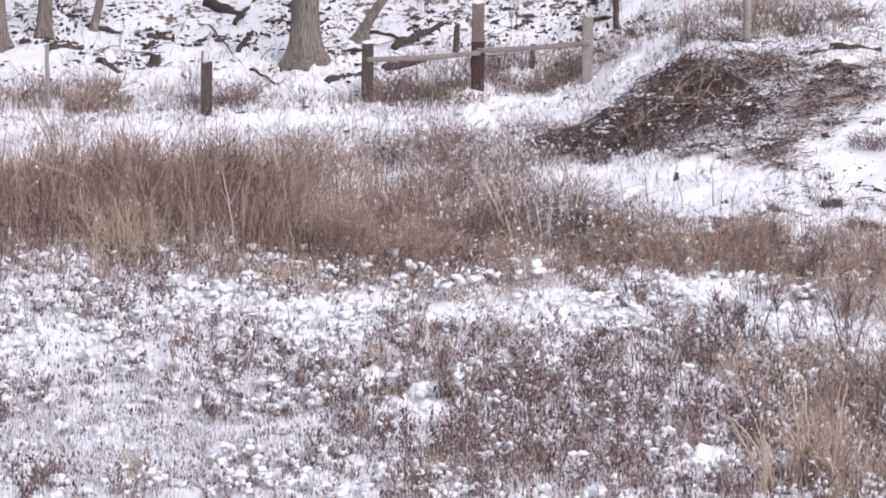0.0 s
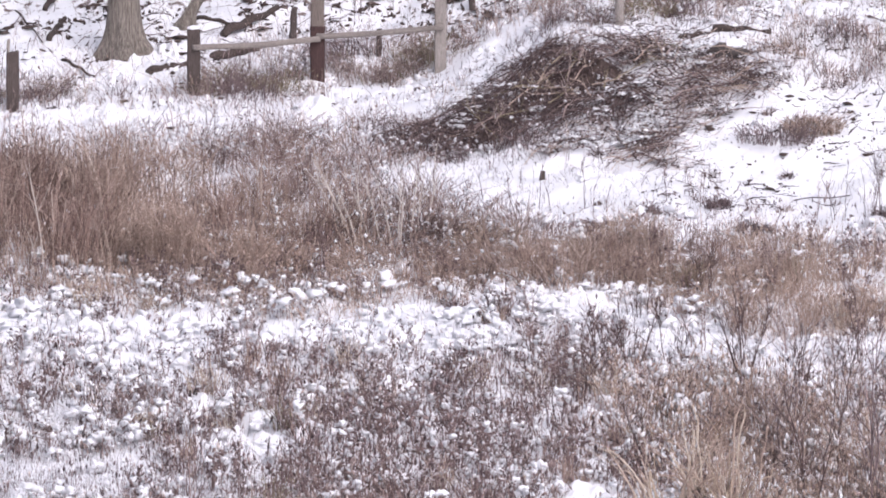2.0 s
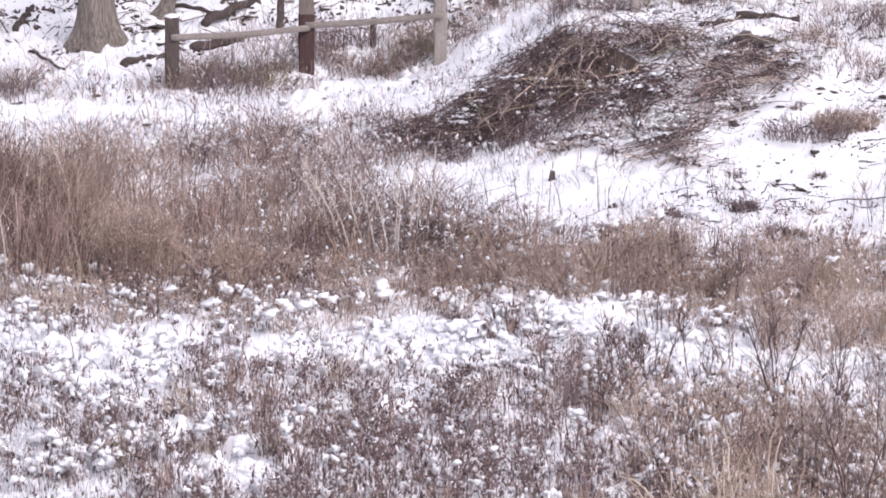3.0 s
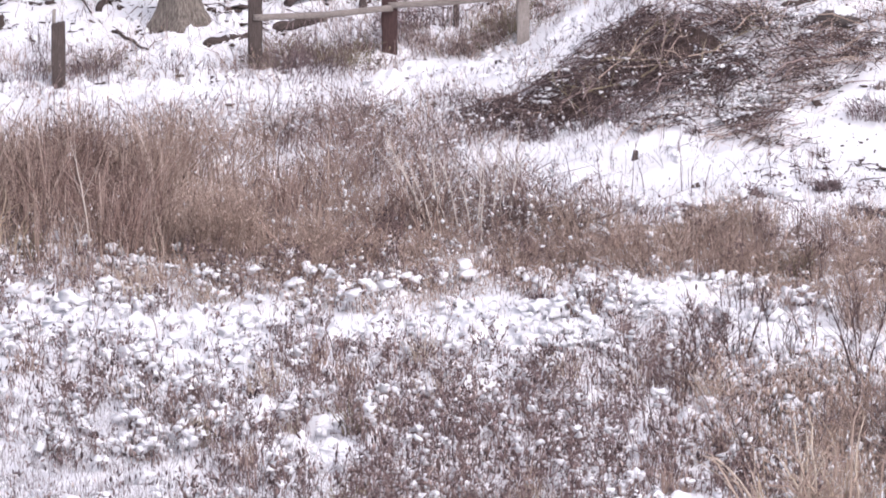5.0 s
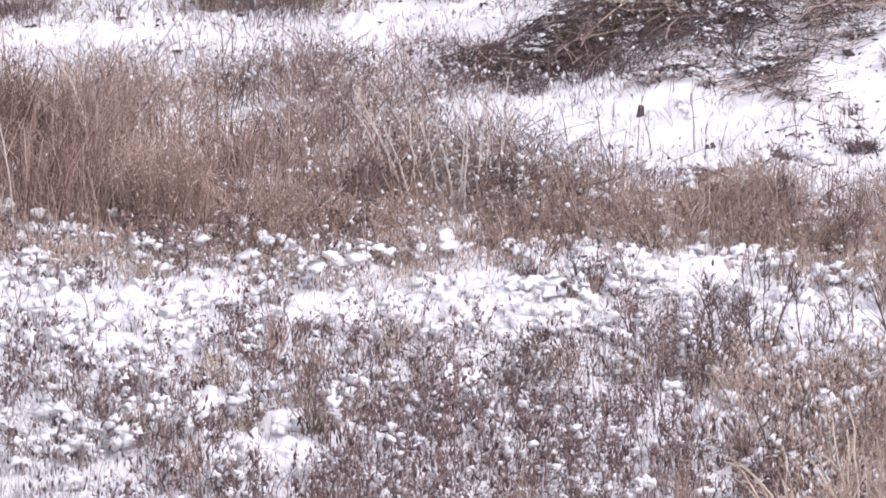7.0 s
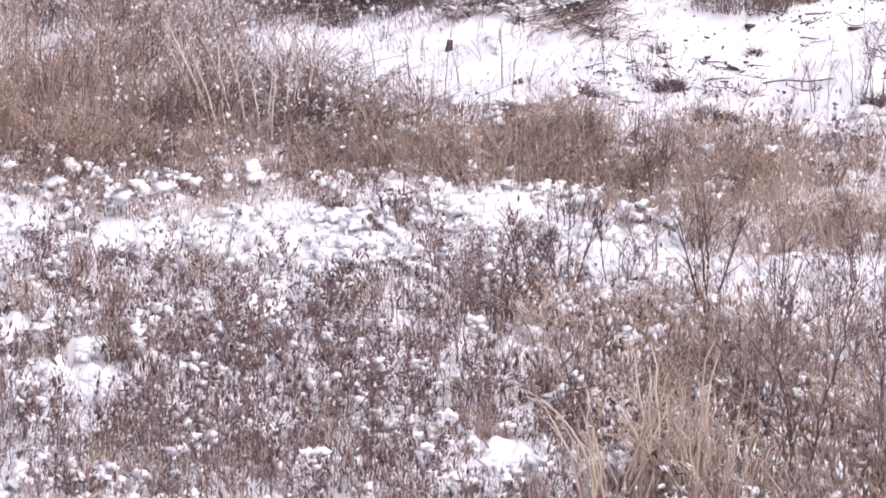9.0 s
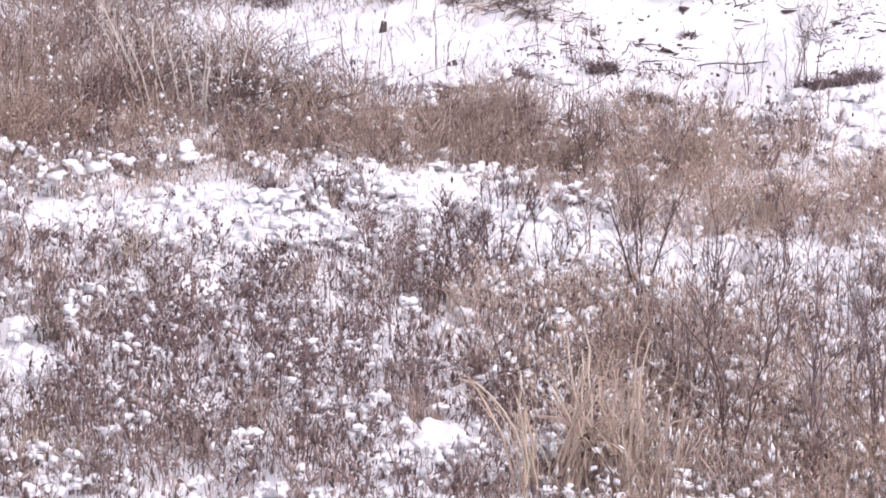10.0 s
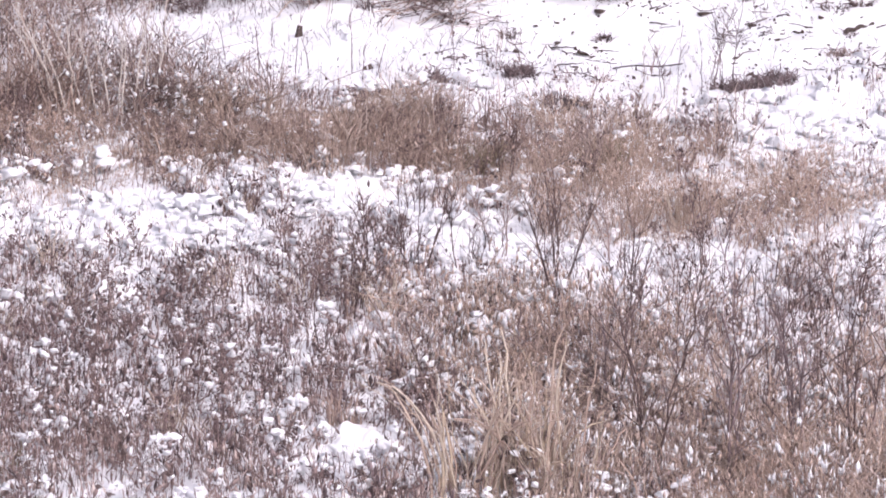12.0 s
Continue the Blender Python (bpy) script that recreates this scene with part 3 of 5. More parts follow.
# ---- the heap of cut brush on the bank ----
def heap(name, cells, canes, mats, label, arch, length, slant, radius, litter, snowy, branches=0):
    """Stalks and twigs thrown over one another on low mounds of earth, dark to give the heap's inner shade, matted with
    dead leaves.
    """
    cx, cy = cells[0][0], cells[0][1]
    base = put(tagged(new(name), label, "brush"), cx, cy)
    g0 = gz(cx, cy)
    for x, y, rx, ry, h in cells:
        if h < 0.18:
            continue
        # dark mound: puts the shade of the hollow beneath the stalks into colour
        v, t = ball(4)
        k = np.array([noise.noise(Vector(p) * 2.2 + Vector((x, y, 0))) + 0.6 * noise.noise(Vector(p) * 5.5 + Vector((y, x, 0))) for p in v])
        v = v * (1 + 0.45 * k)[:, None] * np.array([rx * 0.9, ry * 0.85, h])
        v = v + np.array([x - cx, y - cy, 0])
        v[:, 2] += ground_z(v[:, 0] + cx, v[:, 1] + cy) - g0 - h * 0.3
        link_mesh("earth", v, t, SOIL_SHADE, base, "dark earth under the stalks, coloured to hold the shade there", True)
    n = canes
    # armfuls of stalks, each thrown down in one place
    m = n // 9
    armful = np.array(cells)[rng.integers(0, len(cells), m)]
    ax, ay, up = armful[:, 0] + armful[:, 2] * rng.normal(0, 0.6, m), armful[:, 1] + armful[:, 3] * rng.normal(0, 0.6, m), rng.uniform(0, 1, m) ** 2
    own = rng.integers(0, m, n)
    c = armful[own]
    x, y = ax[own] + rng.normal(0, 0.2, n), ay[own] + rng.normal(0, 0.2, n)
    ln = length[0] + (length[1] - length[0]) * rng.uniform(0, 1, n) ** 2
    az = np.radians(rng.normal(slant, 42, m)[own] + rng.normal(0, 16, n)) + math.pi * rng.integers(0, 2, n)
    k = 6
    t = np.linspace(0, 1, k)[None, :]
    p = np.empty((n, k, 3))
    p[..., 0] = x[:, None] + np.cos(az)[:, None] * ln[:, None] * (t - 0.5)
    p[..., 1] = y[:, None] + np.sin(az)[:, None] * ln[:, None] * (t - 0.5)
    d = np.clip(1 - ((x - c[:, 0]) / c[:, 2] / 1.4) ** 2 - ((y - c[:, 1]) / c[:, 3] / 1.4) ** 2, 0, 1)
    top = c[:, 4] * 0.8 * d + rng.uniform(0.0, 0.08, n) + 0.5 * c[:, 4] * up[own]
    tip = rng.normal(0, 0.16, n)[:, None] * ln[:, None] * (t - 0.5)
    p[..., 2] = ground_z(p[..., 0], p[..., 1]) + top[:, None] + tip + (rng.uniform(*arch, n) * ln)[:, None] * 4 * t * (1 - t) + rng.normal(0, 0.012, (n, k))
    p[..., 2] = np.maximum(p[..., 2], ground_z(p[..., 0], p[..., 1]) + 0.01)
    p -= np.array([cx, cy, g0])
    r = (radius[0] + (radius[1] - radius[0]) * rng.uniform(0, 1, n) ** 2)[:, None] * (1 - 0.6 * t)
    bounds = (0, int(n * 0.5), int(n * 0.85), n)
    for i, mat in enumerate(mats):
        first, last = bounds[i], bounds[i + 1]
        tw, tr = twigs(p[first:last], int((last - first) * 1.6), 0.1, 0.98, 100, radius[0] * 0.8, (0.1, 0.4))
        for j in range(first, first + 26):
            link_mesh("stalk", *tubes(p[j:j + 1], r[j:j + 1] * 1.9, 5), mat, base)
        s = slice(first + 26, last)
        o = link_mesh("tangle", *join([tubes(p[s], r[s]), tubes(tw, tr)]), mat, base)
        tagged(o, ("tangle of thin dark twigs", "tangle of thin brown twigs", "tangle of paler dry twigs")[i], kind="stuff")

    def spots(count, spread):
        return p[rng.integers(0, n, count), rng.integers(1, k - 1, count)] + rng.normal(0, spread, (count, 3)) * np.array([1, 1, 0.4])

    q = spots(litter, 0.10)
    tagged(link_mesh("leaf_litter", *leaves(q, rng.uniform(0.02, 0.055, len(q)), 0.3, 0.45), BRAMBLE, base), "dark dead leaves matted among the stalks", kind="stuff")
    q = spots(litter // 2, 0.10)
    tagged(link_mesh("leaf_litter", *leaves(q, rng.uniform(0.02, 0.05, len(q)), 0.2, 0.5), MATTED, base), "grey dead leaves caught among the stalks", kind="stuff")
    q = spots(int(n * snowy), 0.09) + np.array([0, 0, 0.03])
    q = q[vnoise(q[:, 0] + cx, (q[:, 1] + cy) * 0.6, 0.5, 68) > rng.uniform(0.42, 0.72, len(q))]
    tagged(link_mesh("snow", *leaves(q, rng.uniform(0.015, 0.05, len(q)), 0.3, 0.6), SNOW, base, "flecks of snow among the stalks", True), kind="stuff")
    q = np.repeat(q[:len(q) // 14], 12, 0)
    q = q + rng.normal(0, 1, (len(q), 3)) * np.array([0.13, 0.07, 0.012])
    tagged(link_mesh("snow", *lumps(q, 0.012 + 0.045 * rng.uniform(0, 1, len(q)) ** 2, 1, 0.4, 1.0, 14), SNOW, base, "ragged patches of snow on the stalks", True), kind="stuff")
    # stouter pale branches thrown on top
    for i in range(branches):
        c = cells[int(rng.integers(0, min(4, len(cells))))]
        a, ln = radians(rng.normal(slant + 10, 50)), rng.uniform(0.5, 1.3)
        u = np.linspace(-0.5, 0.5, 7)
        b = np.empty((1, 7, 3))
        b[0, :, 0] = c[0] - cx + c[2] * rng.normal(0.1, 0.45) + ln * np.cos(a) * u
        b[0, :, 1] = c[1] - cy + c[3] * rng.normal(-0.25, 0.4) + ln * np.sin(a) * u
        b[0, :, 2] = ground_z(b[0, :, 0] + cx, b[0, :, 1] + cy) - g0 + c[4] * 0.9 + rng.uniform(0.02, 0.16) + rng.normal(0, 0.25) * u * ln + 0.25 * ln * (0.25 - u * u)
        branch = link_mesh("branch", *tubes(b, rng.uniform(0.010, 0.017) * (1 - 0.6 * (u + 0.5))[None], 6), (TAN, GREY, OLIVE)[i % 3], base, "pale dry branch")
        tp, tr = twigs(b, 4, 0.3, 0.95, 60, 0.006, (0.2, 0.4))
        tagged(link_mesh("twig", *tubes(tp, tr, 4), (TAN, GREY, OLIVE)[i % 3], branch), kind="stuff")


heap("brush_heap", [(4.21, 76.22, 0.90, 0.62, 0.34), (5.15, 76.92, 0.95, 0.66, 0.36), (3.17, 75.67, 0.80, 0.55, 0.20), (6.01, 77.64, 0.80, 0.50, 0.14), (4.68, 75.20, 0.70, 0.45, 0.14), (2.60, 75.20, 0.60, 0.50, 0.10), (5.60, 76.00, 0.60, 0.45, 0.12), (3.70, 77.10, 0.60, 0.40, 0.12), (4.40, 77.90, 0.60, 0.40, 0.14), (2.00, 76.00, 0.50, 0.40, 0.08)],
     1500, (BRAMBLE, DARK, GREY), "heap of cut brush and brambles over dark earth coloured with shade", (0.0, 0.14), (0.4, 1.9), 28, (0.005, 0.015), 1300, 0.9, 34)
heap("stalk_heap", [(6.46, 76.04, 0.90, 0.45, 0.14), (7.50, 76.40, 0.85, 0.50, 0.14), (6.61, 74.90, 0.75, 0.40, 0.10), (5.79, 74.60, 0.75, 0.40, 0.08), (7.10, 77.50, 0.80, 0.45, 0.10), (8.40, 77.00, 0.70, 0.50, 0.08), (5.00, 74.20, 0.60, 0.35, 0.06), (7.30, 75.40, 0.80, 0.40, 0.08), (7.90, 76.00, 0.70, 0.40, 0.10), (6.30, 74.20, 0.60, 0.30, 0.06), (6.90, 76.90, 0.80, 0.40, 0.10), (6.80, 73.40, 0.60, 0.25, 0.04)],
     850, (DARK, GREY, TAN), "flattened stalks and twigs strewn over the snowy bank", (0.0, 0.08), (0.25, 1.4), 30, (0.005, 0.013), 800, 3.0)


# ---- brush stands ----
def brush(name, label, cells, mats, twig, lean=(0.05, 0.85), r=(0.004, 0.010), fleck=0.03, fuzz=0.35, leaf=(0.015, 0.055)):
    """A stand of thin branching stems: cells are (x, y, half width, half depth, count, low, high)."""
    P, R, U = [], [], []
    for x, y, rx, ry, n, lo, hi in cells:
        n = int(n)
        u, v = rng.uniform(-1.15, 1.15, n), rng.uniform(-1.15, 1.15, n)
        u, v = u + rng.normal(0, 0.15, n), v + rng.normal(0, 0.22, n)
        px, py = x + rx * u, y + ry * v
        keep = (vnoise(px, py * 0.6, 0.7, 21) + 0.5 * vnoise(px, py * 0.6, 0.3, 22)) > rng.uniform(0.15, 0.85, n)
        px, py = px[keep], py[keep]
        m = len(px)
        # four stems in ten belong to a bush and fan out from its foot
        c = rng.integers(0, m, max(4, m // 26))
        own = c[rng.integers(0, len(c), m)]
        a, d = rng.uniform(0, 6.283, m), np.abs(rng.normal(0, 0.26, m))
        fan = rng.uniform(0, 1, m) < 0.4
        bx, by = np.where(fan, px[own] + d * np.cos(a), px), np.where(fan, py[own] + d * np.sin(a), py)
        size = rng.uniform(0.7, 1.25, m)[own]
        h = rng.uniform(lo * 0.75, hi, m) * (0.5 + 0.8 * vnoise(bx, by * 0.6, 0.6, 23)) * np.where(fan, size, rng.uniform(0.5, 1.1, m))
        sl = np.where(fan, 0.1 + 1.3 * d, 0.0) + rng.uniform(*lean, m) ** 1.6
        p, q = bent_stems(bx, by, h, np.minimum(sl, 1.5), r[0] + (r[1] - r[0]) * rng.uniform(0, 1, m) ** 2, 3, np.where(fan, a + rng.normal(0, 0.5, m), a), wobble=0.035)
        # neighbours share a colour
        tone = vnoise(bx, by * 0.6, 0.9, 24 + len(name)) * 2.0 - 0.5 + rng.normal(0, 0.12, m)
        P.append(p), R.append(q), U.append(tone)
    P, R, U = np.concatenate(P), np.concatenate(R), np.concatenate(U)
    pick = np.clip(np.floor(U * len(mats)).astype(int), 0, len(mats) - 1)
    for i, mat in enumerate(mats):
        p, q = P[pick == i], R[pick == i]
        if len(p) < 2:
            continue
        tp, tr = twigs(p, int(len(p) * twig), 0.15, 0.95, 88, r[0] * 0.8, (0.12, 0.42))
        sp, sr = twigs(p, int(len(p) * twig * 0.7), 0.5, 1.0, 88, r[0] * 0.8, (0.05, 0.16))
        tagged(link_mesh(name, *join([tubes(p, q), tubes(tp, tr), tubes(sp, sr)]), mat), label, "brush", kind="stuff")
        n = int(len(p) * fuzz)
        if n:
            at = p[rng.integers(0, len(p), n), rng.integers(1, 3, n)] + rng.normal(0, 1, (n, 3)) * np.array([0.06, 0.06, 0.08])
            soft = PLUME if mat in (TAN, BRUSH) else mat
            tagged(link_mesh("dry_seed_heads", *leaves(at, rng.uniform(*leaf, n), 0.85, 0.3), soft), "dry seed heads and curled leaves in the brush", "leaves", kind="stuff")
    s = rng.integers(0, len(P), int(len(P) * fleck))
    return P[s, rng.integers(1, 3, len(s))] + rng.normal(0, 0.04, (len(s), 3))


fl, BRUSHES = [], []
BRUSHES.append(("red_brush", "dense stand of thin reddish-brown bare stems", [(-7.31, 68.59, 3.29, 2.19, 4400, 1.0, 1.66), (-7.02, 70.49, 3.06, 1.37, 3240, 1.0, 1.55), (-6.55, 70.61, 1.38, 1.07, 1404, 1.3, 1.8), (-10.72, 69.32, 1.18, 2.23, 972, 0.9, 1.4), (-2.15, 68.59, 2.51, 2.19, 3132, 0.65, 1.2)], (RUSSET, BRUSH, RUSSET, TAN, BRUSH), 1.6, (0.03, 0.55), (0.004, 0.017), 0.035, 0.45))
BRUSHES.append(("grey_brush", "grey-brown twiggy brush flecked with snow", [(-2.22, 73.44, 1.94, 2.04, 2009, 0.5, 0.95), (0.16, 70.24, 1.08, 2.85, 1423, 0.5, 1.05), (1.59, 68.78, 0.97, 1.91, 1088, 0.6, 1.1), (2.62, 67.70, 0.91, 1.50, 837, 0.5, 0.9), (-0.24, 74.22, 0.82, 1.49, 418, 0.5, 0.9)], (GREY, RUSSET, GREY, DARK, BRUSH), 2.2, (0.05, 0.95), (0.004, 0.015), 1.0, 0.7))
BRUSHES.append(("low_brush", "low brown brush along the foot of the bank", [(4.03, 66.88, 1.99, 1.41, 3915, 0.48, 0.85), (6.86, 66.74, 1.80, 1.47, 2970, 0.4, 0.72), (9.50, 67.20, 0.80, 0.60, 620, 0.35, 0.65)], (BRUSH, RUSSET, GREY, TAN), 2.2, (0.05, 0.7), (0.004, 0.014), 0.05, 0.35))
BRUSHES.append(("tan_brush", "pinkish tan dry brush beside the snowy bank", [(7.38, 65.13, 1.28, 1.31, 850, 0.3, 0.65), (9.76, 64.53, 1.84, 1.15, 2168, 0.3, 0.7), (9.66, 63.09, 1.81, 0.94, 957, 0.3, 0.55), (11.64, 64.92, 0.97, 0.87, 575, 0.2, 0.5)], (TAN, BRUSH, PLUME, TAN), 1.6, (0.05, 0.9), (0.004, 0.009), 0.25, 1.2))
BRUSHES.append(("bank_brush", "low reddish-brown brush at the edge of the heap", [(2.96, 75.52, 1.54, 1.23, 2100, 0.25, 0.55), (1.85, 76.46, 0.91, 0.90, 450, 0.2, 0.45), (4.19, 74.93, 1.02, 0.42, 500, 0.15, 0.35)], (MATTED, BRAMBLE, RUSSET), 2.4, (0.05, 0.9), (0.004, 0.009), 0.3))
BRUSHES.append(("edge_grass", "dry tan grass where the brush thins into the snow", [(-2.99, 68.24, 0.67, 1.01, 420, 0.6, 0.95), (-5.00, 65.35, 4.47, 1.29, 1500, 0.25, 0.5), (-1.34, 64.90, 2.22, 1.48, 1300, 0.25, 0.62), (1.09, 65.76, 1.68, 1.03, 800, 0.2, 0.5), (4.36, 65.08, 2.23, 0.81, 500, 0.2, 0.4)], (TAN, BRUSH, TAN), 1.4, (0.05, 0.9), (0.004, 0.009), 0.4, 1.2))
BRUSHES.append(("thicket", "tall tangled thicket of brown and grey stems", [(9.67, 54.24, 2.34, 2.97, 1170, 0.5, 1.3), (6.53, 55.61, 1.44, 2.34, 690, 0.4, 1.1), (9.12, 49.51, 2.15, 1.35, 1125, 0.6, 1.4), (11.25, 60.08, 0.76, 1.30, 195, 0.4, 0.9)], (GREY, TAN, BRUSH, GREY), 2.6, (0.02, 0.75), (0.004, 0.017), 1.4, 1.7, (0.02, 0.085)))
BRUSHES.append(("tan_thicket", "tan and straw-coloured stems in the thicket", [(9.04, 53.71, 2.47, 2.95, 1725, 0.5, 1.3), (6.23, 57.15, 1.46, 1.94, 780, 0.4, 0.9), (9.00, 50.06, 2.23, 1.35, 750, 0.6, 1.3), (7.60, 57.60, 1.40, 1.40, 520, 0.35, 0.8), (10.28, 50.66, 1.09, 1.34, 450, 0.5, 1.2)], (TAN, BRUSH, PLUME), 2.6, (0.02, 0.75), (0.004, 0.017), 1.4, 1.7, (0.02, 0.085)))
BRUSHES.append(("strip_weeds", "low dark weeds in the lumpy snow before the fence", [(-6.55, 77.20, 5.53, 1.43, 700, 0.08, 0.30), (-8.40, 76.60, 2.60, 1.30, 800, 0.08, 0.32), (-0.66, 77.86, 1.98, 1.00, 200, 0.08, 0.3)], (MATTED, GREY), 1.0))
FENCE_TOP = [(5.0, 80.0, 0.6, 0.5, 420, 0.25, 0.6), (6.1, 80.3, 0.9, 0.5, 620, 0.3, 0.7), (7.6, 80.9, 0.8, 0.4, 420, 0.2, 0.5), (9.2, 80.6, 1.0, 0.5, 420, 0.12, 0.35), (10.8, 81.2, 1.0, 0.5, 420, 0.15, 0.4)]
BRUSHES.append(("bank_top_brush", "brown brush along the top of the snowy bank", FENCE_TOP, (GREY, MATTED, GREY, OLIVE), 1.8, (0.05, 0.9), (0.004, 0.011), 0.5, 0.8))
FENCE_SIDE = [(-7.6, 79.2, 3.6, 0.6, 1000, 0.2, 0.62), (-4.2, 79.5, 1.2, 0.5, 260, 0.2, 0.5), (-10.11, 79.55, 1.63, 1.39, 742, 0.3, 0.75), (-7.42, 79.50, 2.03, 1.27, 783, 0.25, 0.65), (-1.19, 80.51, 1.23, 1.65, 1072, 0.3, 0.8), (1.13, 82.24, 1.25, 1.23, 990, 0.4, 0.8), (4.6, 81.5, 1.5, 0.8, 900, 0.35, 0.8)]
FENCE_BUSHES = [(-1.25, 80.3, 0.75, 0.45, 900, 0.25, 0.55), (-2.0, 79.9, 0.4, 0.35, 260, 0.25, 0.5), (0.9, 81.2, 0.65, 0.5, 700, 0.35, 0.75), (1.7, 81.2, 0.45, 0.45, 450, 0.35, 0.75), (-5.5, 79.2, 0.7, 0.4, 260, 0.2, 0.5), (-8.3, 79.0, 0.5, 0.4, 260, 0.25, 0.5)]
BRUSHES.append(("fence_bush", "dense brown bushes and matted grass under the rails", FENCE_BUSHES, (GREY, OLIVE, RUSSET, OLIVE), 2.2, (0.05, 1.0), (0.004, 0.011), 0.08, 1.2))
FENCE_END = [(3.3, 79.3, 1.1, 0.9, 320, 0.1, 0.3), (3.2, 77.6, 1.0, 0.5, 260, 0.1, 0.35), (5.2, 79.6, 0.9, 0.6, 200, 0.12, 0.35), (9.9, 78.3, 0.7, 0.6, 420, 0.25, 0.6), (9.4, 76.9, 0.5, 0.5, 160, 0.2, 0.45), (10.4, 76.6, 0.6, 0.5, 300, 0.2, 0.5), (7.3, 79.8, 0.9, 0.5, 300, 0.25, 0.55), (6.66, 81.80, 0.83, 1.30, 440, 0.5, 1.0), (9.87, 78.41, 1.32, 0.80, 495, 0.25, 0.55), (7.02, 81.27, 0.97, 1.16, 385, 0.4, 0.8)]
FENCE_END += [(8.44, 81.36, 0.97, 1.03, 220, 0.3, 0.6), (0.48, 77.78, 1.45, 0.89, 275, 0.2, 0.5), (-3.74, 80.09, 1.36, 1.29, 143, 0.2, 0.6), (-8.82, 77.38, 2.25, 0.99, 231, 0.12, 0.32), (-4.66, 77.12, 1.84, 0.77, 110, 0.12, 0.3), (0.99, 79.08, 1.61, 0.80, 165, 0.12, 0.3), (-6.69, 80.17, 4.49, 1.76, 385, 0.15, 0.45), (10.28, 77.39, 1.45, 0.93, 385, 0.15, 0.45), (10.08, 82.20, 0.84, 0.66, 275, 0.15, 0.4)]
BRUSHES.append(("fence_grass", "dry grass and weeds along the fence", FENCE_SIDE + FENCE_END, (GREY, BRUSH, GREY, MATTED), 0.9))
for args in BRUSHES:
    fl.append(brush(*args))
at = np.concatenate(fl)
at = at[(vnoise(at[:, 0], at[:, 1] * 0.6, 0.5, 67) > 0.5) | (rng.uniform(0, 1, len(at)) < 0.1)]
at = np.repeat(at, 2, 0)
at = at + rng.normal(0, 0.025, at.shape)
size = 0.012 + 0.038 * rng.uniform(0, 1, len(at)) ** 2
near = at[:, 1] < 60
tagged(link_mesh("snow_fleck", *join([leaves(at[~near], size[~near] * 1.3, 0.3, 0.7), leaves(at[near], size[near] * 2.0, 0.9, 0.3)]), SNOW, smooth=True), "small flecks of snow caught in the brush", "snow", kind="stuff")


# ---- weeds of the meadow, with snow lying on them ----
FX0, FX1, FY0, FY1 = -11.0, 13.0, 48.7, 71.5
wx, wy = scatter(5350, FX0, FX1, FY0, FY1, lambda x, y: (0.07 + 0.93 * sstep(0.36, 0.72, weed_cover(x, y) + 0.5 * (vnoise(x, y * 0.5, 0.22, 13) - 0.5))) * sstep(72, 67, y) * (1 - 0.8 * np.clip(zones(x, y, STANDS), 0, 1)))
cover = weed_cover(wx, wy)
tall = (0.13 + 0.34 * rng.uniform(0, 1, len(wx)) ** 1.5) * (0.6 + 0.8 * vnoise(wx, wy * 0.5, 0.9, 31)) * (0.35 + 0.85 * cover) * (1 + 0.5 * sstep(61, 55, wy))
per = 3
hx, hy, ht = np.repeat(wx, per), np.repeat(wy, per), np.repeat(tall, per)
hx, hy = hx + rng.normal(0, 0.06, len(hx)), hy + rng.normal(0, 0.08, len(hx))
p, q = bent_stems(hx, hy, ht * rng.uniform(0.6, 1.35, len(hx)), rng.uniform(0.0, 1.0, len(hx)) ** 1.7, 0.004 + 0.008 * rng.uniform(0, 1, len(hx)) ** 3, 3, wobble=0.05)
lx, ly = scatter(3000, FX0, FX1, FY0, FY1, lambda x, y: (0.35 + 0.65 * weed_cover(x, y)) * sstep(72, 67, y))
fp, fq = bent_stems(lx, ly, rng.uniform(0.08, 0.34, len(lx)), rng.uniform(0.0, 0.7, len(lx)) ** 1.5, rng.uniform(0.003, 0.006, len(lx)), 2)
tagged(link_mesh("thin_grass", *tubes(fp, fq), GREY), "thin dead grass standing in the snow", "grass", kind="stuff")
tp, tr = twigs(p, 20000, 0.2, 1.0, 85, 0.004, (0.2, 0.55))
tagged(link_mesh("weeds", *join([tubes(p, q), tubes(tp, tr)]), WEED), "dead brown meadow weeds poking through snow", "weeds", kind="stuff")
# each weed is a small bush of curled leaves; neighbours share a colour
for i, (mat, label) in enumerate(((LEAF, "curled dead leaves and seed heads"), (MATTED, "dark matted leaves among the weeds"), (GREY, "grey-brown dead leaves among the weeds"))):
    tone = np.clip(((vnoise(wx, wy * 0.5, 1.0, 33) * 1.6 - 0.3 + rng.normal(0, 0.15, len(wx))) * 3).astype(int), 0, 2)
    own = np.repeat(np.nonzero(tone == i)[0], 6)
    at = np.stack([wx[own] + rng.normal(0, 0.065, len(own)), wy[own] + rng.normal(0, 0.10, len(own)), rng.uniform(0.0, 1.0, len(own)) * tall[own]], 1)
    at[:, 2] += ground_z(at[:, 0], at[:, 1])
    tagged(link_mesh("dead_leaves", *leaves(at, rng.uniform(0.018, 0.072, len(at)) * (1 + 0.35 * sstep(61, 55, at[:, 1])), 0.78, 0.30), mat), label, "leaves", kind="stuff")
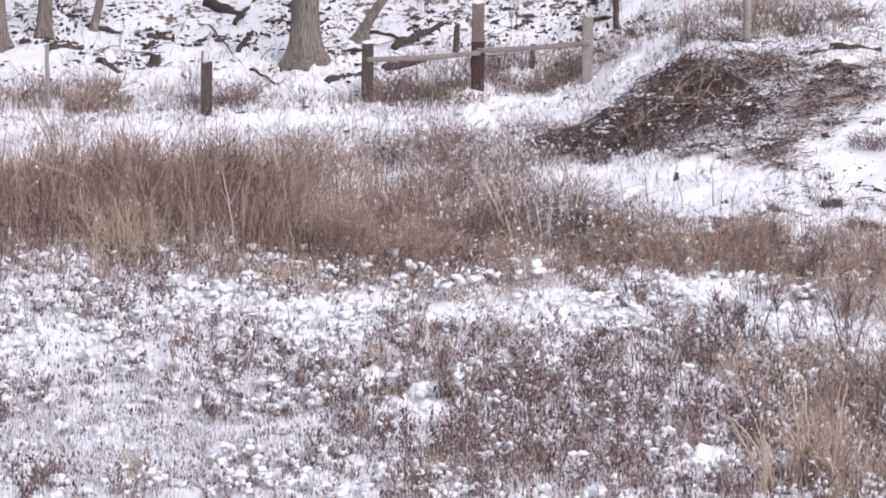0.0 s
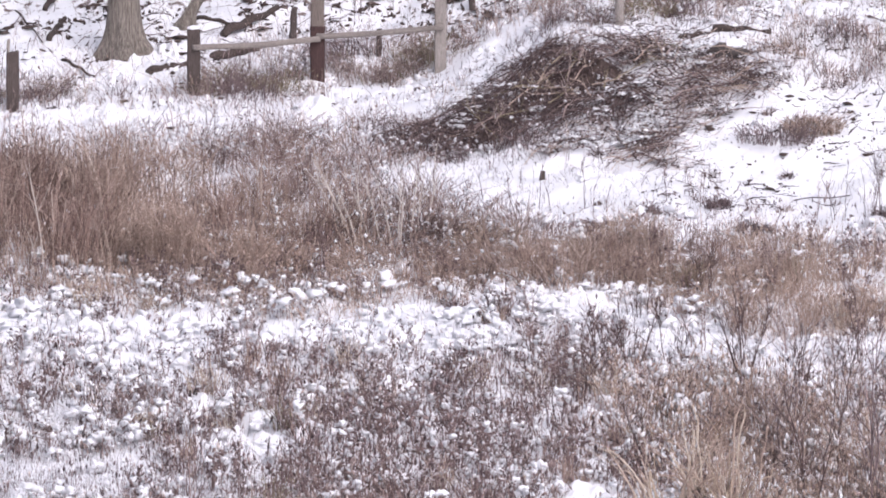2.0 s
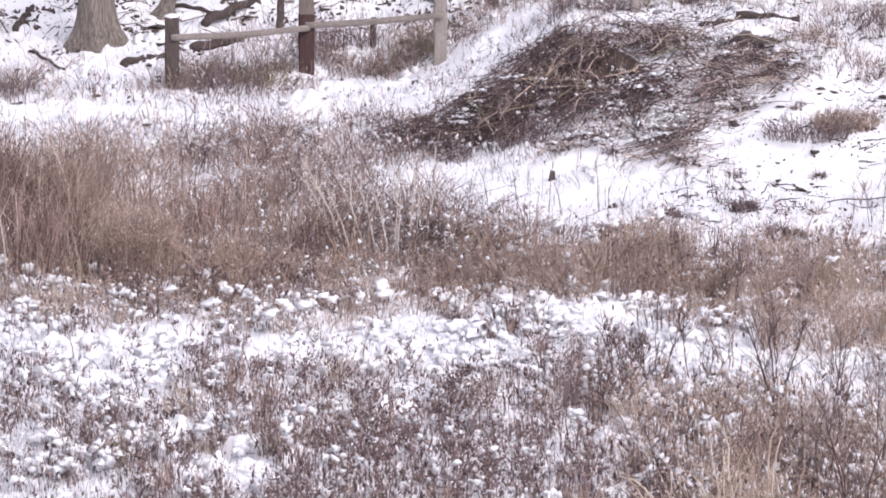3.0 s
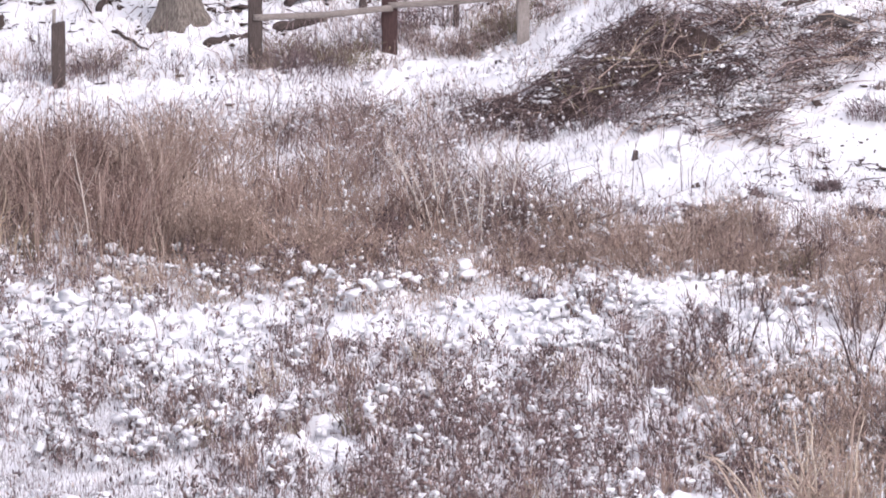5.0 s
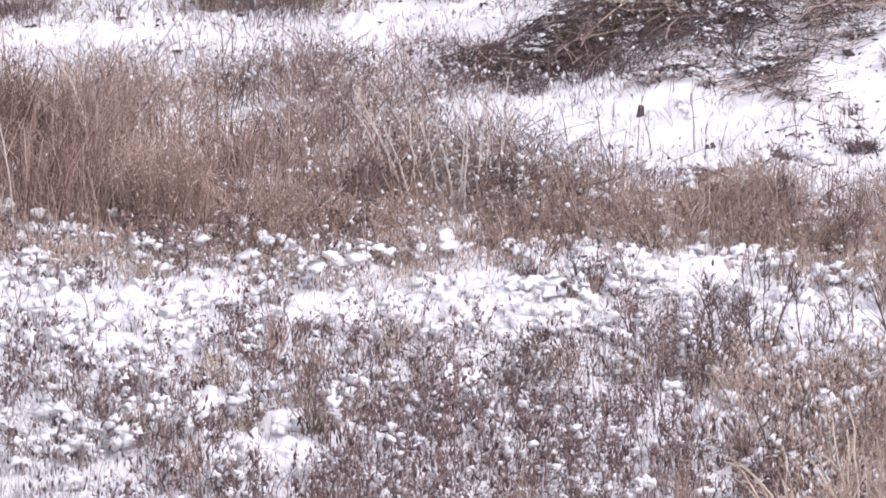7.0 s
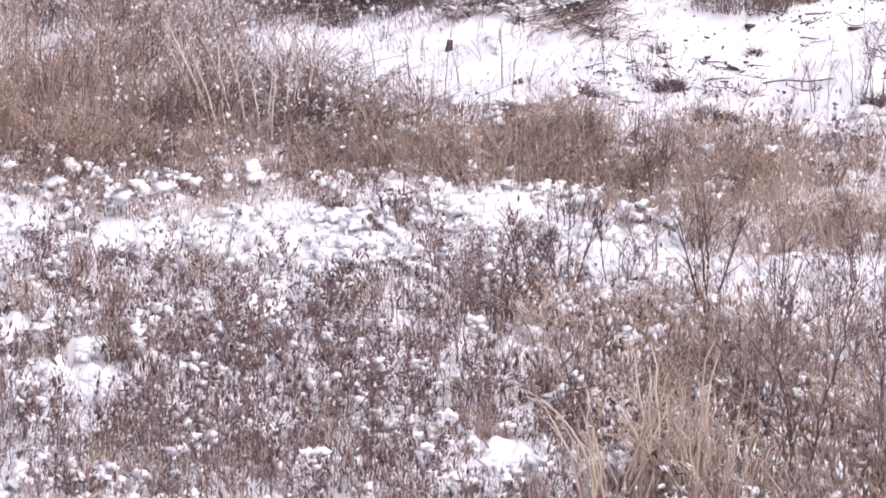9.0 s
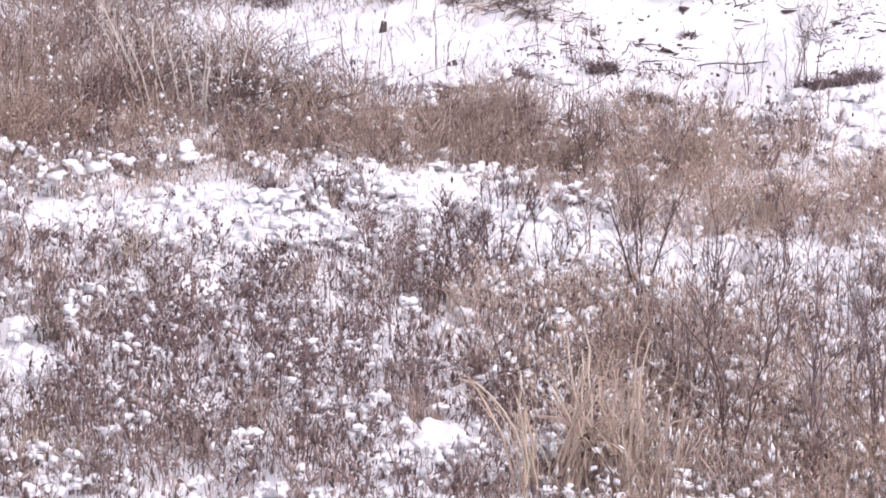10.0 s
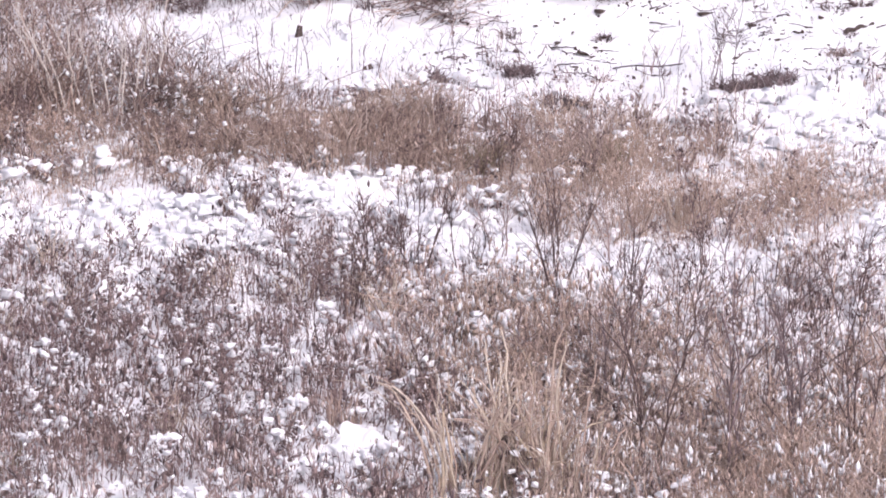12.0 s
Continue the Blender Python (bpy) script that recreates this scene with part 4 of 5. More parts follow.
# snow lying on the tops of the weeds, most where they are thin
capped = np.nonzero(rng.uniform(0, 1, len(wx)) < 0.62 * np.clip(1.0 - 0.85 * cover, 0.12, 0.9) * (1 - 0.65 * sstep(63.8, 65.2, wy) * sstep(3.0, 1.0, wx)))[0]
own = np.repeat(capped, 6)
at = np.stack([wx[own] + rng.normal(0, 0.075, len(own)), wy[own] + rng.normal(0, 0.06, len(own)), tall[own] * rng.uniform(0.45, 0.95, len(own))], 1)
at[:, 2] += ground_z(at[:, 0], at[:, 1])
size = (0.022 + 0.080 * rng.uniform(0, 1, len(own)) ** 1.4) * (1.2 - 0.5 * cover[own])
big = size > 0.055
tagged(link_mesh("snow_caps", *join([lumps(at[~big], size[~big], 1, 0.85, 0.9, 16), lumps(at[big], size[big], 2, 0.75, 0.8, 16)]), SNOW, smooth=True), "ragged caps of snow on the dead weeds", "snow", kind="stuff")
s = rng.integers(0, len(p), 3500)
at = p[s, rng.integers(1, 3, len(s))] + rng.normal(0, 0.02, (len(s), 3)) + np.array([0, 0, 0.015])
tagged(link_mesh("snow_bits", *leaves(at, rng.uniform(0.015, 0.06, len(at)), 0.6, 0.5), SNOW, smooth=True), "bits of snow caught on the weed stems", "snow", kind="stuff")

lx, ly = scatter(14000, FX0, FX1, FY0, FY1, lambda x, y: np.clip(0.08 + zones(x, y, [(-6.08, 54.61, 3.79, 3.75, 0.9), (-7.54, 51.87, 3.26, 2.89, 0.5)]), 0, 1))
fp, fq = bent_stems(lx, ly, rng.uniform(0.1, 0.32, len(lx)), rng.uniform(0.0, 0.6, len(lx)), rng.uniform(0.004, 0.007, len(lx)), 2)
tagged(link_mesh("frosted_grass", *tubes(fp, fq), FROST), "pale frosted grass standing in the snow", "grass", kind="stuff")
# sparse upright leaves and flecks of snow in the frosted grass
for mat, name, n, label, category in ((MATTED, "dead_leaves", 2500, "dark upright leaves in the frosted grass", "leaves"), (GREY, "dead_leaves", 2600, "grey upright leaves in the frosted grass", "leaves"), (SNOW, "snow_bits", 3800, "bits of snow on the frosted grass", "snow")):
    lx, ly = scatter(n, FX0, FX1, FY0, FY1, lambda x, y: np.clip(0.10 + zones(x, y, [(-6.08, 54.61, 3.79, 4.2, 0.9), (-7.54, 51.87, 3.26, 2.89, 0.5)]), 0, 1) * (0.25 + 0.75 * (vnoise(x, y * 0.6, 0.35, 14) > 0.45)))
    at = np.stack([lx, ly, ground_z(lx, ly) + rng.uniform(0.02, 0.26, n)], 1)
    tagged(link_mesh(name, *leaves(at, rng.uniform(0.02, 0.07, n), 0.85, 0.32), mat), label, category, kind="stuff")
cx, cy = scatter(600, FX0, FX1, FY0, FY1, lambda x, y: (0.6 + 0.4 * (1 - weed_cover(x, y))) * sstep(70.5, 66.5, y) * (vnoise(x, y, 0.6, 61) > 0.38) * (1 - 0.85 * np.clip(zones(x, y, STANDS), 0, 1)))
size = 0.045 + 0.085 * rng.uniform(0, 1, len(cx)) ** 1.6
lift = rng.uniform(0.02, 0.12, len(cx)) + 0.24 * rng.uniform(0.3, 1, len(cx)) * sstep(0.4, 0.75, weed_cover(cx, cy))
copies = 5
dx, dy = rng.normal(0, 1.3, (copies, len(cx))) * size, rng.normal(0, 0.9, (copies, len(cx))) * size
sub = (size * rng.uniform(0.25, 0.95, (copies, len(cx)))).ravel()
px, py = (cx + dx).ravel(), (cy + dy).ravel()
at = np.stack([px, py, ground_z(px, py) + np.tile(lift, copies) + rng.uniform(-0.5, 0.4, len(px)) * sub], 1)
small = sub < 0.05
tagged(link_mesh("snow_clumps", *join([lumps(at[small], sub[small], 1, 0.75, 0.5, 16), lumps(at[~small], sub[~small], 2, 0.75, 0.62, 16)]), SNOW, smooth=True), "lumps of fresh snow lying on the weeds", "snow", kind="stuff")
cx, cy = scatter(620, -12.0, 4.5, 75.0, 83.5, lambda x, y: np.clip(vnoise(x, y, 0.8, 65) * 2 - 0.5, 0.05, 1))
px, py = (cx + rng.normal(0, 0.12, (3, len(cx)))).ravel(), (cy + rng.normal(0, 0.10, (3, len(cx)))).ravel()
ms = 0.025 + 0.115 * rng.uniform(0, 1, len(px)) ** 1.7
at = np.stack([px, py, ground_z(px, py) - 0.1 * ms], 1)
tagged(link_mesh("snow_mounds", *lumps(at, ms, 1, 0.8, 0.6, 16), SNOW, smooth=True), "lumpy drifted snow along the fence", "snow", kind="stuff")

cx, cy = scatter(330, FX0, FX1, 60.0, 70.0, lambda x, y: sstep(0.75, 0.35, weed_cover(x, y)) * (1 - np.clip(zones(x, y, STANDS), 0, 1)))
px, py = (cx + rng.normal(0, 0.14, (4, len(cx)))).ravel(), (cy + rng.normal(0, 0.12, (4, len(cx)))).ravel()
ms = 0.03 + 0.12 * rng.uniform(0, 1, len(px)) ** 2.0
at = np.stack([px, py, ground_z(px, py) + ms * rng.uniform(-0.2, 0.6, len(px))], 1)
tagged(link_mesh("snow_hummocks", *lumps(at, ms, 2, 0.7, 0.75, 24), SNOW, smooth=True), "heaped hummocks of snow over bent grass", "snow", kind="stuff")

cx, cy = scatter(420, 1.5, 15.5, 71.5, 82.5, lambda x, y: (0.8 * sstep(76.5, 78.0, y) + 0.2) * sstep(1.5, 2.5, x) * np.clip(vnoise(x, y, 0.9, 66) * 2.2 - 0.7, 0.04, 1))
ms = 0.03 + 0.10 * rng.uniform(0, 1, len(cx)) ** 2
tagged(link_mesh("bank_snow", *lumps(np.stack([cx, cy, ground_z(cx, cy)], 1), ms, 2, 0.6, 0.6, 12), SNOW, smooth=True), "small lumps of snow on the bank", "snow", kind="stuff")

# low ridges of drifted snow between the weeds
def snow_drift(x0, x1, y, high, deep):
    nx, ny = max(14, int((x1 - x0) / 0.035)), 26
    u, v = np.meshgrid(np.linspace(-1.15, 1.15, nx), np.linspace(-1.3, 1.3, ny))
    cx, half = (x0 + x1) / 2, (x1 - x0) / 2
    x, yy = cx + half * u, y + deep * v + 0.12 * (vnoise(cx + half * u, u * 0 + y, 0.5, 91) - 0.5)
    edge = np.clip(1 - np.abs(u) ** 3 - (v / (0.75 + 0.5 * vnoise(x, v * 0 + y, 0.35, 92))) ** 2, -0.4, 1)
    z = ground_z(x, yy) - 0.09 + high * edge * (0.15 + 1.35 * vnoise(x, yy * 0.6, 0.20, 93)) + 0.10 * vnoise(x, yy, 0.10, 94)
    i = (np.arange(ny - 1)[:, None] * nx + np.arange(nx - 1)[None, :]).ravel()
    tris = np.concatenate([np.stack([i, i + 1, i + nx + 1], 1), np.stack([i, i + nx + 1, i + nx], 1)])
    o = link_mesh("snow_drift", np.stack([x - cx, yy - y, z - gz(cx, y)], -1).reshape(-1, 3), tris, SNOW, smooth=True)
    return tagged(put(o, cx, y), "low ragged ridge of snow between dead weeds", "snow", "snow drifts")


for drift in ((-2.4, 0.6, 55.75, 0.26, 0.40), (-1.6, 0.3, 54.75, 0.20, 0.32), (-1.45, -0.7, 57.1, 0.26, 0.36), (0.8, 1.75, 58.9, 0.28, 0.45), (4.3, 5.2, 57.1, 0.22, 0.40), (1.15, 1.7, 53.2, 0.22, 0.32),
              (2.05, 2.75, 51.1, 0.24, 0.36), (3.0, 3.7, 53.4, 0.20, 0.32), (4.0, 4.8, 52.4, 0.20, 0.36), (-2.5, -1.8, 57.7, 0.22, 0.40), (4.2, 5.6, 64.3, 0.18, 0.50), (-4.5, -2.4, 62.6, 0.20, 0.45), (0.9, 2.0, 62.3, 0.20, 0.5), (-1.9, 0.3, 61.9, 0.22, 0.45), (-0.7, 0.35, 78.0, 0.34, 0.55), (-4.6, -2.9, 77.6, 0.20, 0.5), (-8.6, -6.6, 77.2, 0.2, 0.5)):
    snow_drift(*drift)

# the larger single clumps, each on its own tuft
kinds = []
for i in range(6):
    v, t = ball(3)
    f = [Vector(u) * 1.0 + Vector((i * 5.3, 2.1, 0.7)) for u in v]
    k = np.array([0.8 * noise.noise(u * 1.4) + 0.55 * abs(noise.noise(u * 2.6)) + 0.3 * abs(noise.noise(u * 5.2)) for u in f])
    o = link_mesh("snow_clump", v * (0.55 + 1.1 * k)[:, None] * np.array([0.19, 0.16, 0.12]), t, SNOW, smooth=True)
    kinds.append(tagged(o, "heaped clump of snow on a tuft of weeds", "snow", "snow clumps"))
SPOTS = [
    (-0.31, 61.99, 1.2), (-4.21, 65.69, 1.2), (4.82, 65.07, 1.5), (1.46, 65.35, 1.2),
    (2.68, 66.25, 0.7), (0.34, 66.39, 0.9), (4.33, 64.39, 1.3), (3.97, 63.05, 1.1),
    (-1.60, 55.35, 1.2), (-1.25, 55.50, 1.0), (-0.38, 55.50, 1.0), (-2.74, 55.65, 0.9),
    (-1.09, 56.70, 1.0), (1.21, 58.85, 1.2), (2.10, 58.85, 0.9), (2.45, 51.05, 1.1),
    (1.47, 50.99, 1.0), (1.35, 52.94, 0.9), (4.05, 55.35, 0.7), (3.73, 63.92, 1.2),
    (2.89, 61.30, 1.0), (0.38, 62.30, 1.3), (11.55, 62.90, 1.0), (12.00, 63.49, 0.9),
    (-3.24, 62.39, 1.2), (-2.05, 62.56, 1.1),
]
SPOTS += [
    (-3.62, 62.89, 1.0), (-0.86, 61.73, 1.1), (0.41, 60.44, 1.2), (2.07, 63.05, 1.1),
    (-2.20, 55.74, 1.2), (-1.81, 55.57, 1.3), (-1.39, 55.77, 1.3), (-0.95, 55.57, 1.2),
    (-0.47, 55.83, 1.2), (0.06, 55.55, 1.0), (-2.70, 58.81, 1.1), (-2.25, 58.25, 1.2),
    (1.68, 57.97, 1.2), (1.31, 59.57, 1.3), (1.12, 51.76, 1.2), (0.23, 55.80, 1.3),
    (2.21, 52.08, 1.2), (3.33, 52.92, 1.1), (3.02, 60.21, 1.0), (0.69, 56.86, 1.1),
    (-7.60, 57.78, 1.3), (-8.77, 57.34, 1.4), (-8.91, 62.45, 1.1), (-5.21, 66.02, 0.8),
    (-0.15, 78.76, 1.6), (-0.47, 78.23, 1.3),
]
ex, ey = scatter(130, -10.5, 13.0, 51.0, 68.5, lambda x, y: 0.2 + 0.8 * (1 - weed_cover(x, y)))
SPOTS += [(float(a), float(b), float(rng.uniform(0.4, 0.95))) for a, b in zip(ex, ey)]
for i, (x, y, k) in enumerate(SPOTS):
    o = kinds[i] if i < 6 else copy_thing(kinds[i % 6], Matrix())
    o.matrix_world = Matrix.LocRotScale((x, y, gz(x, y) + 0.05 * k), Euler((0, 0, float(rng.uniform(0, 6.28)))), (0.68 * k * float(rng.uniform(0.8, 1.4)), 0.6 * k, 0.6 * k * float(rng.uniform(0.6, 1.0))))


# ---- tussocks of straw-coloured grass ----
def tussock(x, y, n, h, wide, label, lean=(0.1, 0.8), broad=0.012):
    mat = (BRUSH if "fence" in label else MATTED) if "brown" in label else GOLD if "reddish" in label else STRAW
    a, r = rng.uniform(0, 6.283, n), wide * np.sqrt(rng.uniform(0, 1, n))
    px, py = r * np.cos(a), r * np.sin(a) * 0.7
    p, q = bent_stems(px, py, rng.uniform(0.3, 1.0, n) * h, rng.uniform(*lean, n), (0.24 + 0.76 * rng.uniform(0, 1, n) ** 3) * broad, 8, a + rng.normal(0, 0.8, n), z=np.zeros(n), droop=0.34, wobble=0.010)
    if broad > 0.015:
        o = new("grass_tussock")
        for i in range(n):
            link_mesh("blade", *tubes(p[i:i + 1], q[i:i + 1]), mat if mat == GOLD else (STRAW, TAN, BRUSH, GOLD)[i % 4], o)
    else:
        o = link_mesh("grass_tussock", *tubes(p, q), mat)
    return tagged(put(o, x, y), label, "grass", "grass tussocks")


TUSSOCKS = [
    (5.64, 49.88, 58, 2.5, 0.42, "tall tussock of bleached straw grass with arching blades"),
    (6.44, 50.19, 70, 2.6, 0.50, "tall tussock of bleached straw grass with arching blades"),
    (6.95, 49.68, 56, 2.2, 0.5, "tussock of bleached straw grass with arching blades"),
    (5.66, 52.52, 30, 0.9, 0.45, "thin tussock of bleached straw grass"),
    (7.38, 50.51, 30, 0.9, 0.4, "tussock of bleached straw grass"),
    (6.66, 58.23, 90, 0.7, 0.5, "loose tussock of pale dry grass in brush"),
    (-7.25, 66.30, 48, 1.75, 0.55, "tall straw grass in the reddish brush"),
    (-7.75, 66.20, 40, 1.6, 0.5, "tall straw grass in the reddish brush"),
    (-6.75, 66.10, 34, 1.6, 0.5, "tall straw grass in the reddish brush"),
    (-7.10, 65.70, 40, 1.4, 0.6, "tall straw grass in the reddish brush"),
    (-7.62, 65.46, 50, 0.9, 0.4, "straw grass at the edge of brush"),
]
TUSSOCKS += [
    (-2.96, 64.05, 60, 0.6, 0.3, "short tuft of straw grass in snow"),
    (-1.70, 56.70, 50, 0.5, 0.25, "short tuft of straw grass in snow"),
    (3.88, 58.54, 60, 0.6, 0.4, "loose tuft of dry grass in snow"),
    (11.01, 65.19, 60, 0.5, 0.4, "tuft of dry grass in tan brush"),
    (8.70, 73.98, 420, 0.5, 0.75, "low brown clump of matted grass on the bank"),
]
for x, y, n, h, wide, label in TUSSOCKS:
    tussock(x, y, n, h, wide, label, (0.0, 0.55) if "reddish" in label else (0.03, 0.62) if h > 1.35 else (0.1, 0.8), (0.020 if "reddish" in label else 0.031) if h > 1.35 else 0.012)


# single tufts of dry grass between the dark weeds
tuft_x, tuft_y = scatter(64, -10.0, 12.5, 50.0, 68.0, lambda x, y: sstep(0.45, 0.8, weed_cover(x, y)))
for i, (x, y) in enumerate(zip(tuft_x, tuft_y)):
    n, h = int(rng.integers(22, 36)), rng.uniform(0.4, 0.75)
    a, d = rng.uniform(0, 6.283, n), 0.24 * np.sqrt(rng.uniform(0, 1, n))
    p, q = bent_stems(d * np.cos(a), d * np.sin(a) * 0.8, h * rng.uniform(0.5, 1.0, n), rng.uniform(0.0, 0.6, n), rng.uniform(0.006, 0.014, n), 5, a + rng.normal(0, 0.8, n), z=np.zeros(n), droop=0.15)
    tuft = put(new("grass_tuft"), x, y)
    for k in range(n):
        link_mesh("blade", *tubes(p[k:k + 1], q[k:k + 1]), (TAN, OLIVE, BRUSH, STRAW)[i % 4], tuft)
    tagged(tuft, ("tuft of tan dry grass among dark weeds", "tuft of olive-brown dry grass among dark weeds", "tuft of brown dry grass among dark weeds", "tuft of straw-coloured dry grass among dark weeds")[i % 4], "grass", "grass tufts")


# ---- pale canes and twiggy shrubs ----
for x, y, h, lean, az in (
    (0.46, 68.10, 2.1, 0.36, 175), (0.56, 67.90, 2.0, 0.38, 178), (0.38, 68.20, 1.8, 0.42, 180), (0.66, 67.80, 1.5, 0.30, 176), (1.40, 67.60, 2.0, 0.04, 0), (1.62, 67.70, 2.1, 0.12, 10), (1.30, 67.70, 1.8, 0.2, 180),
    (1.10, 67.90, 2.0, 0.26, 176), (1.46, 67.40, 1.7, 0.02, 10), (1.92, 68.10, 1.7, 0.16, 4), (0.90, 68.00, 1.7, 0.32, 182), (0.74, 68.20, 1.6, 0.08, 178), (1.76, 67.90, 1.5, 0.08, 8), (-5.08, 66.46, 1.9, 0.14, 178), (2.12, 72.29, 0.9, 0.05, 0), (-5.14, 65.80, 1.3, 0.2, 170),
):
    one = np.zeros(1)
    p, q = bent_stems(one, one, np.array([h * rng.uniform(0.75, 1.05)]), np.array([lean]), np.array([rng.uniform(0.014, 0.022)]), 9, np.array([radians(az)]), z=one, wobble=0.004)
    tp, tr = twigs(p, 5, 0.5, 0.98, 35, 0.005)
    cane = put(link_mesh("dry_cane", *tubes(p, q, 6), CANE), x, y)
    tagged(link_mesh("twig", *tubes(tp, tr, 4), CANE, cane), kind="stuff")
    tagged(cane, "pale leaning dead cane above brown brush", "cane", "dead canes")


for x, y, h, lean, az in ((3.55, 71.0, 0.75, 0.12, 170), (4.10, 70.9, 0.9, 0.06, 10), (4.30, 70.8, 0.65, 0.2, 175), (4.95, 70.9, 0.95, 0.08, 178), (5.10, 70.7, 0.6, 0.04, 0), (5.35, 71.0, 0.5, 0.2, 5), (6.50, 71.2, 0.7, 0.1, 175), (6.95, 71.6, 0.7, 0.12, 170), (3.05, 70.7, 0.8, 0.2, 180), (2.70, 70.6, 0.7, 0.1, 0)):
    one = np.zeros(1)
    p, q = bent_stems(one, one, np.array([h]), np.array([lean]), np.array([0.009]), 7, np.array([radians(az)]), z=one, wobble=0.008)
    stalk = put(link_mesh("dry_stalk", *tubes(p, q, 5), MATTED), x, y)
    tp, tr = twigs(p, 4, 0.4, 0.95, 45, 0.005, (0.12, 0.3))
    tagged(link_mesh("twig", *tubes(tp, tr, 4), MATTED, stalk), kind="stuff")
    tagged(stalk, "thin grey dead stalk standing before the snowy bank", "stalk", "dead stalks")


def shrub(x, y, h, stems, wide, label, mat=DARK, r=0.014, leafy=0):
    a = rng.uniform(0, 6.283, stems)
    stems = len(a)
    p, q = bent_stems(wide * 0.2 * np.cos(a), wide * 0.2 * np.sin(a), h * rng.uniform(0.6, 1.0, stems), rng.uniform(0.1, 0.6, stems) * wide, rng.uniform(0.6, 1.0, stems) * r, 8, a, z=np.zeros(stems), wobble=0.012)
    s = put(tagged(new("shrub"), label, "shrub", "bare shrubs"), x, y)
    for i in range(stems):
        stem = link_mesh("stem", *tubes(p[i:i + 1], q[i:i + 1], 5), mat, s)
        t1, r1 = twigs(p[i:i + 1], 9, 0.25, 0.97, 60, r * 0.4)
        mid = np.stack([t1[:, 0], t1.mean(1) + rng.normal(0, 0.02, (len(t1), 3)), t1[:, 1]], 1)
        t2, r2 = twigs(mid, 16, 0.3, 0.95, 60, r * 0.25)
        tagged(link_mesh("twig", *join([tubes(t1, r1, 4), tubes(t2, r2)]), mat, stem), kind="stuff")
        if leafy:
            at = np.concatenate([t1[:, 1], t2[:, 1]])[rng.integers(0, len(t1) + len(t2), leafy)] + rng.normal(0, 0.02, (leafy, 3))
            tagged(link_mesh("dead_leaf", *leaves(at, rng.uniform(0.015, 0.04, leafy), 0.5, 0.4), GREY, stem, "dry curled leaves"), kind="stuff")
    return s


SHRUBS = [
    (7.31, 58.26, 2.3, 7, 0.5, DARK), (8.20, 57.78, 1.9, 5, 0.5, DARK), (5.51, 60.33, 1.3, 6, 0.9, DARK), (6.19, 59.82, 1.2, 6, 0.9, DARK),
    (4.52, 58.11, 1.0, 6, 0.9, DARK), (9.85, 56.81, 2.0, 4, 0.9, DARK), (10.50, 56.32, 1.8, 4, 0.7, DARK), (11.28, 58.47, 1.5, 3, 0.9, DARK),
]
SHRUBS += [
    (6.70, 61.20, 1.2, 4, 0.9, GREY), (7.50, 60.10, 1.7, 3, 0.8, DARK), (8.40, 61.00, 1.2, 4, 1.1, GREY), (5.00, 61.20, 1.0, 5, 0.9, DARK), (9.60, 60.40, 1.6, 3, 0.8, DARK), (4.10, 60.00, 0.9, 4, 1.0, GREY),
    (8.96, 58.35, 1.1, 7, 0.8, GREY), (10.64, 67.88, 0.9, 6, 0.6, GREY), (10.23, 70.34, 1.5, 4, 0.6, DARK), (10.59, 70.63, 1.7, 5, 0.5, DARK), (9.70, 70.00, 1.1, 3, 0.7, DARK), (9.36, 71.16, 0.7, 3, 0.6, GREY), (7.11, 71.42, 0.7, 3, 0.5, GREY), (8.09, 64.74, 1.2, 6, 0.6, GREY), (6.97, 64.97, 1.0, 6, 0.6, DARK),
    (5.66, 63.05, 0.8, 5, 0.9, DARK), (3.18, 63.05, 0.6, 5, 0.8, DARK), (-6.52, 80.71, 0.7, 5, 0.6, DARK), (0.68, 85.33, 0.9, 5, 0.6, DARK), (-1.32, 86.22, 0.9, 6, 0.4, DARK),
]
for x, y, h, n, wide, mat in SHRUBS:
    shrub(x, y, h, n, wide, "bare twiggy shrub with thin dark branches" if mat == DARK else "bare twiggy shrub with grey branches", mat, 0.009 if y > 69 else 0.013)


# soft bushes of fine stems with dry plumes
def plume_bush(x, y, wide, h, n, label):
    a, d = rng.uniform(0, 6.283, n), np.sqrt(rng.uniform(0, 1, n))
    px, py = wide * d * np.cos(a), wide * 0.7 * d * np.sin(a)
    p, q = bent_stems(px, py, h * rng.uniform(0.55, 1.05, n) * (1.1 - 0.4 * d), rng.uniform(0.02, 0.4, n), rng.uniform(0.003, 0.006, n), 4, a, z=ground_z(px + x, py + y) - gz(x, y), wobble=0.03)
    bush = put(tagged(new("plume_bush"), label, "shrub", "plume bushes"), x, y)
    tp, tr = twigs(p, n * 4, 0.3, 1.0, 60, 0.003, (0.08, 0.25))
    tagged(link_mesh("stem_tangle", *join([tubes(p, q), tubes(tp, tr)]), BRUSH, bush), "fine brown stems", kind="stuff")
    i, k = rng.integers(0, n, n * 9), rng.integers(1, 4, n * 9)
    at = p[i, k] + rng.normal(0, 1, (n * 9, 3)) * np.array([0.05, 0.05, 0.09])
    tagged(link_mesh("plume", *leaves(at, rng.uniform(0.015, 0.045, len(at)), 0.8, 0.35), PLUME, bush), "soft pinkish tan plumes", kind="stuff")
    return bush


